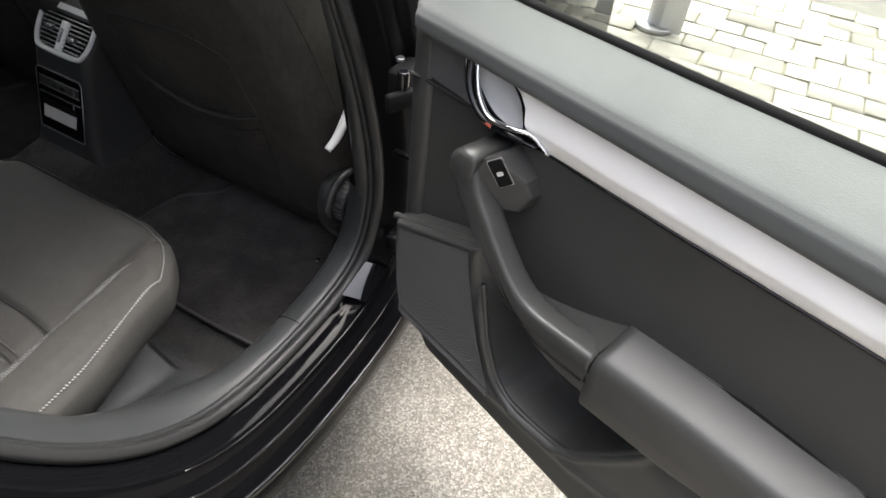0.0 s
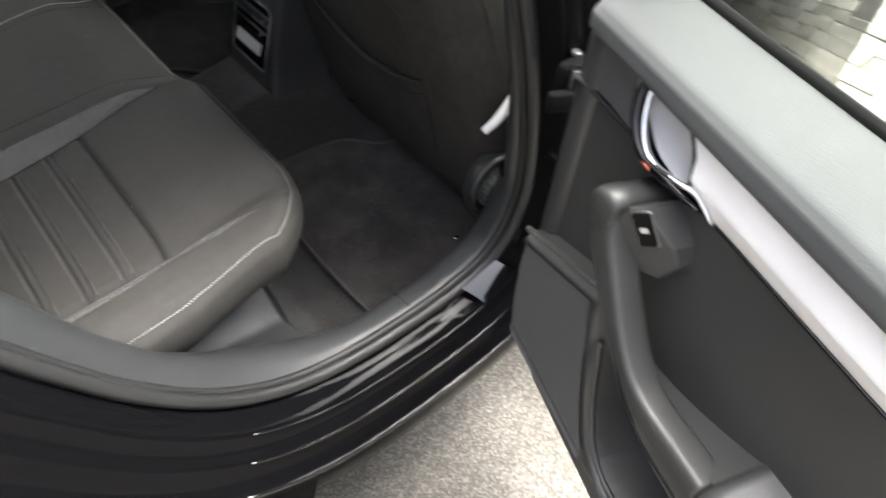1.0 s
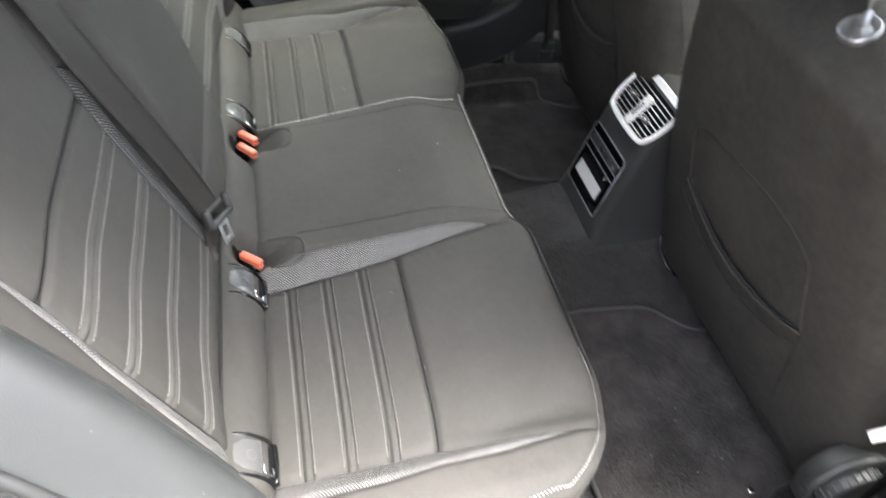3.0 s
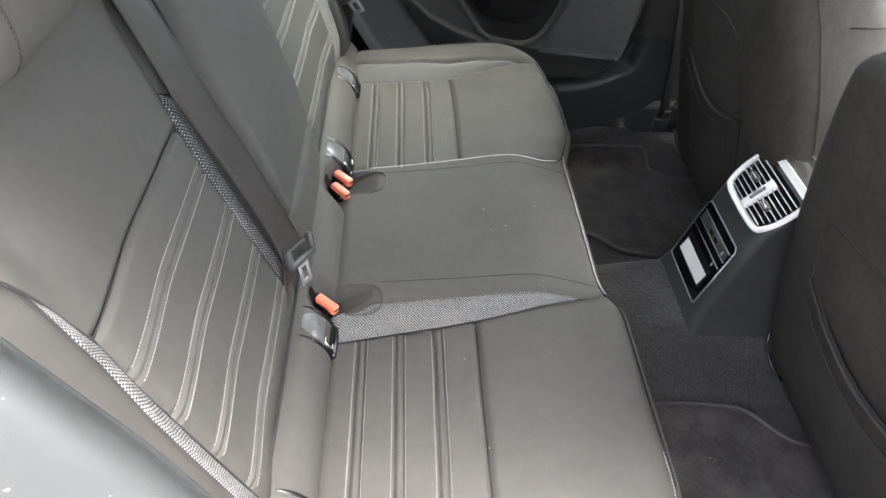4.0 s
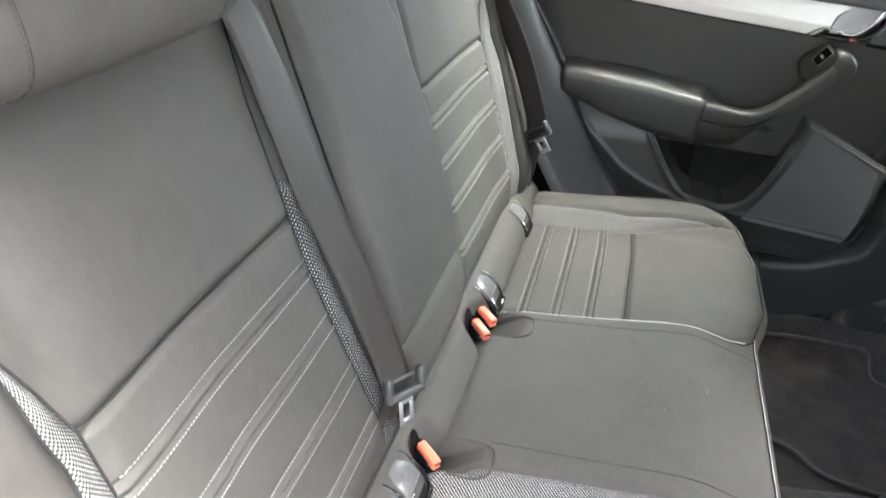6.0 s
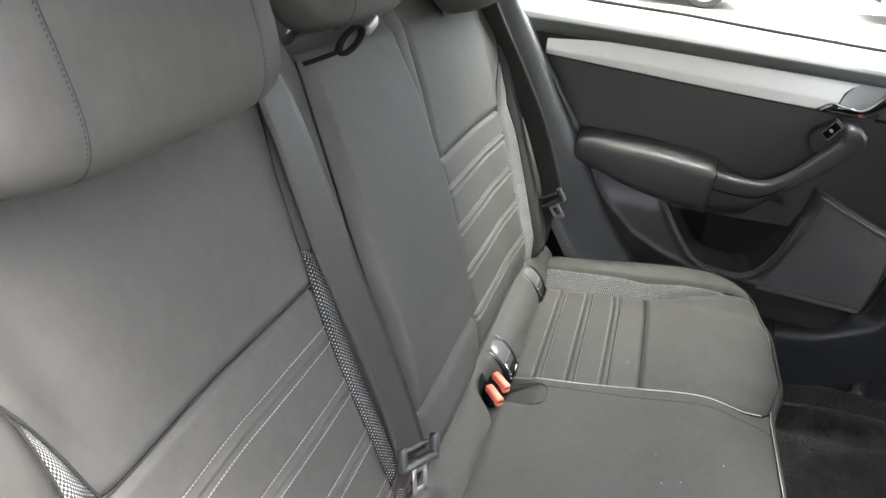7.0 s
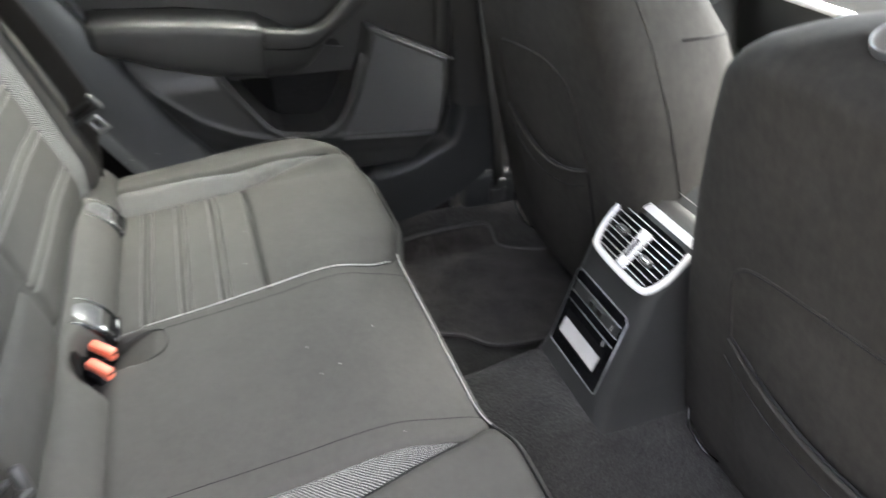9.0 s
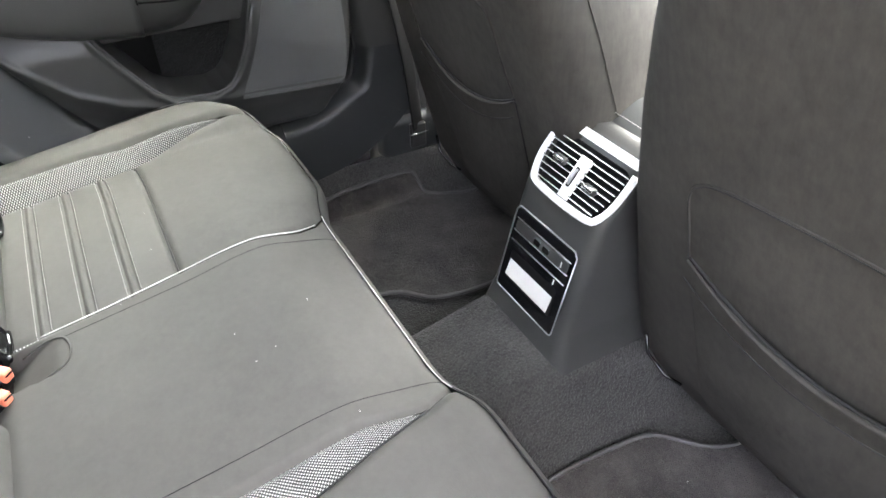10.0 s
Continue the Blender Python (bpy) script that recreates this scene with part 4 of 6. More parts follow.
def front_seat(x0, sx, label, fwd=0.0, half=0.165, lift=0.0):
    """A front seat seen from behind. sx: +1 where its outer side is at the car's right; half: the pocket's half width."""
    st = thing("front_seat", label, "car seat", group="front seats")

    def yb(z):
        return 0.783 + fwd - 0.30 * (z - 0.57) + 0.25 * max(0.30 - z, 0) + 1.3 * max(z - 0.93, 0)

    def shell_at(i, z, side):
        a, d = SEAT_P[i]
        return Vector((x0 + side * a * lerp(z, SEAT_Z, SEAT_W), yb(z) + d * lerp(z, SEAT_Z, SEAT_T) + 0.03 * smooth(0.6, 1.0, a) * smooth(0.90, 0.97, z), z))
    rings = []
    for z in np.linspace(0.235, 0.992, 70):
        rings.append([shell_at(i, z, 1) for i in range(45)] + [shell_at(i, z, -1) for i in range(43, 0, -1)])
    part("backrest", ring_mesh(rings), M_FAB2, st)

    def rear(a, z, c=0.0):
        k = abs(a) / lerp(z, SEAT_Z, SEAT_W)
        d = lerp(k, SEAT_P[:25, 0], SEAT_P[:25, 1])
        return Vector((x0 + a, yb(z) + d * lerp(z, SEAT_Z, SEAT_T) - c, z))
    # map pocket with a sagging hem
    hem = lambda a: 0.572 + lift - 0.044 * (1 - (a / half) ** 2)

    def pk(a, b):
        z = 0.275 + (hem(a) - 0.275) * b
        bulge = 0.010 * (1 - (a / (half + 0.006)) ** 2) * math.sin(min(b, 1) * math.pi * 0.8 + 0.3) + 0.0025
        return rear(a * (1.0 - 0.14 * (1 - b)), z, bulge)
    part("map_pocket", grid(pk, (-half, half), (0, 1), 44, 34), M_FAB2, st, "cloth map pocket")
    row = [rear(a, hem(a), 0.010 * (1 - (a / (half + 0.01)) ** 2) + 0.003) for a in np.linspace(-half, half, 44)]
    part("pocket_hem", tube(row, [0.0016, 0.0034, 0.0036, 0.0034, 0.0016], 8), M_FAB2, st)
    part("hem_gap", tube([v + Vector((0, 0.004, 0.0035)) for v in row], 0.0022, 6), M_SEAM_SHADE, st)
    part("hem_seam", tube([v + Vector((0, 0.001, -0.026)) for v in row], 0.0010, 6), M_SEAM_SHADE, st)
    h = half / 0.165
    up = 1.25 * lift
    arch_ = [rear(a * h, b + up, 0.0004) for a, b in spline([(-0.166, 0.57), (-0.165, 0.622), (-0.164, 0.668), (-0.150, 0.692), (-0.115, 0.706), (0.0, 0.719), (0.06, 0.721), (0.125, 0.706), (0.145, 0.682), (0.153, 0.615), (0.165, 0.57)], 60)]
    for s2 in (-1, 1):
        i0 = 22
        part("cross_seam", tube([shell_at(i, 0.842 + 0.0006 * (i - i0), s2) + Vector((s2 * 0.0008, -0.0006, 0)) for i in range(i0, 31)], 0.0011, 6), M_SEAM_SHADE, st)
        part("pocket_seam", tube([rear(s2 * a * h, z, 0.0006) for a, z in ((0.165, 0.570 + lift), (0.158, 0.45), (0.146, 0.29))], 0.0011, 6, n=24), M_SEAM_SHADE, st)
        part("edge_seam", tube([shell_at(21, z, s2) + Vector((0, -0.0004, 0)) for z in np.linspace(0.30, 0.95, 50)], 0.0009, 6), M_FAB2, st)
    part("panel_seam", tube(arch_, 0.0016, 6), M_FAB2, st)
    part("panel_groove", tube([v + Vector((0, -0.0002, -0.0026)) for v in arch_], 0.0009, 6), M_SEAM_SHADE, st)
    part("wire_loop", tube([rear(-0.255, 0.335, 0.006), rear(-0.248, 0.300, 0.012), rear(-0.215, 0.278, 0.014), rear(-0.190, 0.272, 0.004)], 0.0025, 6), M_GLOSS, st)
    part("cushion", ring_mesh([[(x0 + w * math.copysign(abs(math.cos(q)) ** 0.4, math.cos(q)), y, z0 + h * math.copysign(abs(math.sin(q)) ** 0.5, math.sin(q))) for q in np.linspace(0, 2 * math.pi, 32, endpoint=False)]
                               for y, w, z0, h in ((0.91, 0.20, 0.42, 0.05), (0.93, 0.255, 0.425, 0.075), (1.02, 0.265, 0.43, 0.08), (1.2, 0.265, 0.44, 0.08), (1.33, 0.255, 0.45, 0.075), (1.37, 0.21, 0.45, 0.05))]), M_FAB, st, "grey cloth seat cushion")
    part("seat_frame", rbox((0.42, 0.36, 0.16), 0.02, 2, (x0, 1.20, 0.275)), M_DARK, st)
    for s2 in (-1, 1):
        rail = part("rail", rbox((0.045, 0.38, 0.03), 0.006, 2, (x0 + s2 * 0.19, 1.22, 0.178)), M_DARK, st)
    for s2 in (-0.075, 0.075):
        g = part("headrest_guide", disc(0.021, 0.010, (x0 + s2 * 0.72, 0.716 + fwd, 0.970), Matrix.Rotation(radians(28), 3, "X")), M_STEEL, st, "steel headrest guide")
        part("post", tube([(x0 + s2 * 0.72, 0.722 + fwd, 0.95), (x0 + s2 * 0.72, 0.700 + fwd, 1.08)], 0.006, 10), M_CHROME, st, "chrome headrest post")
    hr = []
    for t in np.linspace(-1, 1, 25):
        e = max((1 - abs(t) ** 4) ** 0.5, 0.06) if abs(t) < 1 else 0.06
        hr.append([(x0 + t * 0.14, 0.705 + fwd + 0.055 * e * math.copysign(abs(math.cos(q)) ** 0.6, math.cos(q)) - 0.25 * 0.09 * math.sin(q),
                    1.135 + 0.095 * (0.35 + 0.65 * e) * math.copysign(abs(math.sin(q)) ** 0.6, math.sin(q))) for q in np.linspace(0, 2 * math.pi, 28, endpoint=False)])
    part("headrest", ring_mesh(hr), M_FAB2, st, "dark cloth headrest")
    # side shield with dial and lever
    xs = x0 + sx * 0.277
    rot = Matrix.Rotation(radians(90), 3, "Y")
    if sx > 0:
        sh = part("side_shield", plate(spline([(0.84, 0.29), (0.80, 0.36), (0.80, 0.43), (0.85, 0.46), (1.0, 0.44), (1.25, 0.43), (1.36, 0.40), (1.34, 0.32), (1.1, 0.28), (0.84, 0.29)], 60)[:-1], 0.035,
                                      lambda a, b, c: (xs + sx * (c + 0.005), a, b), 0.008), M_PLAST, st, "black plastic seat side shield")
        part("dial_ring", tube([(xs + sx * 0.036, 0.845 + 0.056 * math.cos(q), 0.405 + 0.056 * math.sin(q)) for q in np.linspace(0.2, 2 * math.pi * 0.9, 40)], 0.008, 10), M_PLAST, sh)
        dial = part("dial", disc(0.044, 0.034, (xs + sx * 0.045, 0.845, 0.405), rot, 40, 0.005), M_PLAST, sh, "ribbed adjusting dial")
        for i in range(26):
            q = 2 * math.pi * i / 26
            part("rib", rbox((0.028, 0.004, 0.003), 0.001, 1, (xs + sx * 0.046, 0.845 + 0.0445 * math.cos(q), 0.405 + 0.0445 * math.sin(q)), Matrix.Rotation(q + math.pi / 2, 3, "X")), M_PLAST, sh)
        lev = part("lever", tube([(xs + sx * 0.040, 0.790, 0.556), (xs + sx * 0.046, 0.812, 0.574), (xs + sx * 0.046, 0.842, 0.603), (xs + sx * 0.042, 0.872, 0.634)], [0.0075, 0.0090, 0.0090, 0.0085], 14, flat=0.9, n=18), M_SILVER, st, "satin silver lever")
        part("height_lever", rbox((0.016, 0.055, 0.010), 0.003, 2, (xs + sx * 0.045, 0.85, 0.325), Matrix.Rotation(radians(-28), 3, "X")), M_STEEL, st)
    return st


front_seat(0.320, 1, "dark cloth front seat seen from behind with a map pocket")
front_seat(-0.374, -1, "dark cloth front seat beside the far door with a map pocket", 0.025, 0.150, 0.034)

# ---- door openings, sills and side trim ----
SEAL = [(0.575, 0.30, 1.375), (0.585, 0.46, 1.37), (0.61, 0.565, 1.30), (0.66, 0.61, 1.17), (0.725, 0.665, 1.0), (0.752, 0.705, 0.85), (0.764, 0.740, 0.70), (0.767, 0.760, 0.56), (0.765, 0.750, 0.465),
        (0.761, 0.712, 0.395), (0.757, 0.63, 0.358), (0.757, 0.50, 0.350), (0.757, 0.38, 0.363), (0.755, 0.29, 0.398), (0.750, 0.21, 0.458), (0.741, 0.14, 0.54), (0.731, 0.085, 0.63),
        (0.720, 0.038, 0.715), (0.711, -0.005, 0.79), (0.700, -0.055, 0.87), (0.685, -0.115, 0.97), (0.650, -0.15, 1.10), (0.605, -0.09, 1.25), (0.58, 0.08, 1.36), (0.575, 0.30, 1.375)]
SP = spline(SEAL, 220)
TK = [-0.50, -0.42, -0.34, -0.28, -0.21, -0.14, -0.085, -0.038, 0.005, 0.055, 0.115, 0.15]
TX = [0.688, 0.664, 0.640, 0.628, 0.634, 0.646, 0.655, 0.654, 0.649, 0.642, 0.627, 0.612]
TY = [0.50, 0.43, 0.36, 0.30, 0.22, 0.14, 0.085, 0.03, -0.02, -0.06, -0.11, -0.17]
TZ = [0.330, 0.318, 0.325, 0.35, 0.40, 0.46, 0.53, 0.62, 0.72, 0.85, 0.98, 1.12]
ARCH = {1: ([0.688, 0.664, 0.645, 0.640, 0.645, 0.648, 0.646, 0.638, 0.618, 0.6125, 0.6125, 0.605], [0.50, 0.43, 0.36, 0.30, 0.235, 0.165, 0.115, 0.078, 0.028, -0.030, -0.095, -0.16], [0.330, 0.318, 0.325, 0.35, 0.395, 0.455, 0.535, 0.62, 0.72, 0.85, 0.98, 1.12]),
        -1: (TX, TY, TZ)}
SMID = np.array([0.7, 0.32, 0.85])


def seal_basis(sg):
    def basis(i):
        d = SP[min(i + 1, len(SP) - 1)] - SP[max(i - 1, 0)]
        d /= np.linalg.norm(d)
        e1 = np.array([sg, 0, 0.0])
        dd = d * np.array([sg, 1, 1])
        e2 = np.cross(dd, e1)
        e2 /= np.linalg.norm(e2)
        if e2 @ (SP[i] - SMID) < 0:
            e2 = -e2
        return e1, e2
    return basis


PAINTED = [(0.006, 0.014), (0.020, 0.020), (0.040, 0.022), (0.047, 0.027), (0.050, 0.045), (0.055, 0.052), (0.064, 0.054), (0.069, 0.060), (0.072, 0.080), (0.078, 0.088),
           (0.088, 0.092), (0.093, 0.104), (0.094, 0.135), (0.088, 0.175), (0.075, 0.200), (0.040, 0.215), (-0.03, 0.215)]
for sg in (1, -1):
    P = (SP - [XC, 0, 0]) * [sg, 1, 1] + [XC, 0, 0]
    if sg < 0:      # the far seal sits further forward over the door's rear edge
        P[:, 2] += [0.045 * smooth(0.46, 0.38, p[2]) for p in P]
        P[110:, 1] += [0.05 * smooth(0.40, 0.50, p[2]) * smooth(1.10, 0.95, p[2]) for p in P[110:]]
    bs = seal_basis(sg)
    frame_ = thing("door_frame", "gloss black painted sill and door frame with rubber seal", "door frame", kind="structure")
    lo = [i for i in range(len(P)) if P[i][2] < (0.47 if i < 90 else 1.05)]
    pil = [i for i in range(0, 90) if 0.45 < P[i][2] < 1.07 and P[i][1] > 0.6]
    part("pillar_frame", ring_mesh([[P[i] + a * bs(i)[0] + b * bs(i)[1] for a, b in PAINTED[:13]] for i in pil], caps=False, closed=False), M_JAMB, frame_)
    part("painted_sill", ring_mesh([[P[i] + a * bs(i)[0] + b * bs(i)[1] for a, b in PAINTED] for i in lo], caps=False, closed=False), M_PAINT, frame_)
    steps = [i for i in lo if P[i][1] > 0.25 and P[i][2] < 0.60]
    # shiny tubes added along the steps to draw their bright highlights
    for a, b, r in ((0.0465, 0.0255, 0.0022), (0.0685, 0.0585, 0.0030), (0.092, 0.102, 0.0055)):
        part("sill_glint", tube([P[i] + a * bs(i)[0] + b * bs(i)[1] for i in steps], [0.0001, 0.0005, r, r, r, r * 0.7], 10, up=(sg, 0, 0)), M_GLINT, frame_, "glossy black tube added for the sill's highlight")
    # added plate, tilted to give the sky's bright reflection on the paint
    part("sky_glint_plate", grid(lambda a, b: (XC + sg * (0.780 + 0.040 * a + 0.008 * b), 0.648 + 0.018 * a + 0.065 * b, 0.370 - 0.014 * a + 0.037 * b + 0.003 * math.sin(2.6 * a)), (0, 1), (0, 1), 12, 12), M_GLINT, frame_, "glossy tilted plate added as a sky reflection")
    # moulded heel panel from under the bench to the sill
    yf = lambda x: lerp(x, [0.46, 0.60, 0.64, 0.67, 0.70, 0.72], [0.412, 0.414, 0.424, 0.445, 0.475, 0.50])

    def heel(x, b):
        top = 0.300 + lerp(x, [0.46, 0.54, 0.595, 0.61, 0.66, 0.70, 0.72], [0.080, 0.045, 0.010, 0.004, 0.004, 0.022, 0.034])
        y, z = lerp(b, [0, 0.55, 0.78, 0.9, 1.0], [0.16, yf(x) - 0.05, yf(x) - 0.016, yf(x), yf(x) + 0.006]), lerp(b, [0, 0.55, 0.78, 0.9, 1.0], [top + 0.03, top, top - 0.008, top - 0.040, 0.14])
        return (XC + sg * x, y, z)
    part("heel_panel", grid(heel, (0.46, 0.72), (0, 1), 40, 40), M_ARCH, frame_, "smooth dark grey moulded heel panel")
    part("upper_frame", ring_mesh([[P[i] + a * bs(i)[0] + b * bs(i)[1] for a, b in PAINTED[:9]] for i in list(range(lo[-1] - 1, len(P))) + list(range(0, pil[0] + 2))], caps=False, closed=False), M_JAMB, frame_)
    for a, b, r in ((0.000, 0.004, 0.0105), (-0.014, 0.001, 0.0065)):
        part("seal_lip", tube([P[i] + a * bs(i)[0] + b * bs(i)[1] for i in range(len(P))], r, 10, up=(sg, 0, 0)), M_RUB, frame_, "black rubber door seal")
    # one moulded trim from the pillar's foot along the sill and over the wheel arch
    rg = []
    i0 = next(i for i in range(30, 90) if P[i][2] < 0.54)
    for i in range(i0, len(P)):
        if P[i][2] > 1.20 and i > 90:
            break
        e1, e2 = bs(i)
        c = P[i] - 0.017 * e1 + 0.004 * e2
        sill = [c, c - 0.010 * e1 - 0.005 * e2, c - 0.028 * e1 - 0.003 * e2, c - 0.045 * e1 + 0.004 * e2, c - 0.054 * e1 + 0.014 * e2, c - 0.057 * e1 + 0.030 * e2, c - 0.060 * e1 + 0.135 * e2]
        k = -c[1]
        tx, ty, tz = ARCH[sg]
        inner = np.array([XC + sg * lerp(k, TK, tx), lerp(k, TK, ty), lerp(k, TK, tz)])
        bulge = np.array([sg * -0.004, 0.030, 0.012])
        arch_t = [c, c * 0.75 + inner * 0.25 + bulge * 0.75, (c + inner) / 2 + bulge, c * 0.25 + inner * 0.75 + bulge * 0.7, inner, inner + np.array([sg * -0.007, 0.004, -0.014]), inner + np.array([sg * -0.010, 0.004, -0.18 * smooth(0.52, 0.40, inner[2]) - 0.05])]
        w = smooth(0.54, 0.26, c[1]) if i > 90 else 0.0
        rg.append(list(spline([p * (1 - w) + q * w for p, q in zip(sill, arch_t)][:-1], 22)) + [sill[-1] * (1 - w) + arch_t[-1] * w])
    part("sill_trim", ring_mesh(rg, caps=False, closed=False), M_ARCH, frame_, "smooth dark grey moulded sill and wheel arch trim")
    j = min(range(60, 130), key=lambda k: abs(P[k][1] - 0.557) + (1 if P[k][2] > 0.42 else 0))
    part("plate_joint", tube([v + np.array([0, 0, 0.0004]) for v in rg[j - i0][:19]], 0.0016, 6), M_SEAM_SHADE, frame_)
    rear_ = [i for i in range(len(P)) if i > 110 and P[i][1] < 0.34 and P[i][2] < 1.24]
    part("quarter_skin", ring_mesh([[P[i] + a * bs(i)[0] + b * bs(i)[1] for a, b in ((0.0935, 0.12), (0.102, 0.17), (0.108, 0.26), (0.104, 0.45), (0.08, 0.70))] for i in rear_], caps=False, closed=False), M_PAINT, frame_)
    # door striker
    part("striker_base", rbox((0.030, 0.012, 0.055), 0.004, 2, (XC + sg * 0.780, -0.075, 0.735)), M_STEEL, frame_)
    part("striker", tube([(XC + sg * 0.782, -0.075, 0.775), (XC + sg * 0.790, -0.030, 0.777), (XC + sg * 0.792, -0.018, 0.750), (XC + sg * 0.790, -0.030, 0.712), (XC + sg * 0.782, -0.075, 0.706)], 0.0075, 10, n=30), M_CHROME, frame_, "chrome door striker")
    part("hinge", rbox((0.03, 0.06, 0.045), 0.006, 2, (XC + sg * 0.835, 0.745, 0.79)), M_DARK, frame_, "black steel door hinge")
    part("hinge_leaf", rbox((0.012, 0.055, 0.030), 0.004, 2, (XC + sg * 0.848, 0.715, 0.772), Matrix.Rotation(radians(-25 * sg), 3, "Z")), M_DARK, frame_)
    part("hinge_bolt", disc(0.007, 0.006, (XC + sg * 0.822, 0.748, 0.815), None, 6, 0.001), M_STEEL, frame_)
    part("check_strap", rbox((0.040, 0.010, 0.010), 0.003, 2, (XC + sg * 0.846, 0.735, 0.66)), M_JAMB, frame_)
    part("hinge_pin", disc(0.009, 0.05, (XC + sg * 0.845, 0.722, 0.79)), M_GLOSS, frame_)
    part("lower_hinge", rbox((0.022, 0.040, 0.032), 0.005, 2, (XC + sg * 0.828, 0.750, 0.46)), M_JAMB, frame_)
    # pillar trim between the doors
    part("pillar_trim", ring_mesh([[(XC + sg * (x + o), y + dy, z) for o, dy in ((-0.035, 0.0), (-0.055, 0.02), (-0.060, 0.10), (-0.045, 0.19), (-0.015, 0.19), (-0.015, 0.0))]
                                   for x, y, z in ((0.775, 0.775, 0.20), (0.775, 0.760, 0.5), (0.772, 0.735, 0.72), (0.745, 0.690, 0.95), (0.675, 0.625, 1.16), (0.61, 0.575, 1.34))]), M_PLAST, frame_, "black pillar trim")
    part("rocker_inner", rbox((0.05, 1.0, 0.10), 0.02, 3, (XC + sg * 0.725, 1.28, 0.30)), M_ARCH, frame_)
    fb = thing("seat_belt", "front seat belt with shade painted in, running down the door pillar", "seat belt", group="front belts")
    webbing("strap", [(XC + sg * 0.672, 0.745, 1.05), (XC + sg * 0.690, 0.795, 0.80), (XC + sg * 0.692, 0.848, 0.52), (XC + sg * 0.688, 0.868, 0.325)], 0.050, fb, lambda t, s=sg: (0.60 * s, 0.80, 0.1), material=M_BELT_SHADED)
    part("anchor", rbox((0.012, 0.04, 0.06), 0.004, 2, (XC + sg * 0.690, 0.868, 0.305)), M_PLAST, fb)
    part("anchor_edge", tube([(XC + sg * 0.682, 0.842, 0.312), (XC + sg * 0.680, 0.890, 0.314)], 0.0014, 6), M_CHROME, fb, "thin bright anchor edge")

# ---- rear doors ----
POCKET = [(0.212, 0.735), (0.222, 0.68), (0.246, 0.597), (0.270, 0.550), (0.290, 0.530), (0.320, 0.521), (0.390, 0.530), (0.420, 0.549), (0.466, 0.612), (0.498, 0.665), (0.525, 0.735)]
RIDGE = [(0.0, 0.487), (0.075, 0.489), (0.293, 0.503), (0.418, 0.514), (0.48, 0.533), (0.548, 0.568), (0.601, 0.616), (0.66, 0.675)]


def inside(pts, a, b):
    """Distance into a polygon (minus: outside)."""
    best, odd = 9.0, False
    for (x0, y0), (x1, y1) in zip(pts, pts[1:] + pts[:1]):
        dx, dy = x1 - x0, y1 - y0
        t = min(max(((a - x0) * dx + (b - y0) * dy) / (dx * dx + dy * dy), 0), 1)
        best = min(best, math.hypot(a - x0 - t * dx, b - y0 - t * dy))
        if (y0 > b) != (y1 > b) and a < x0 + (b - y0) / (y1 - y0) * dx:
            odd = not odd
    return best if odd else -best


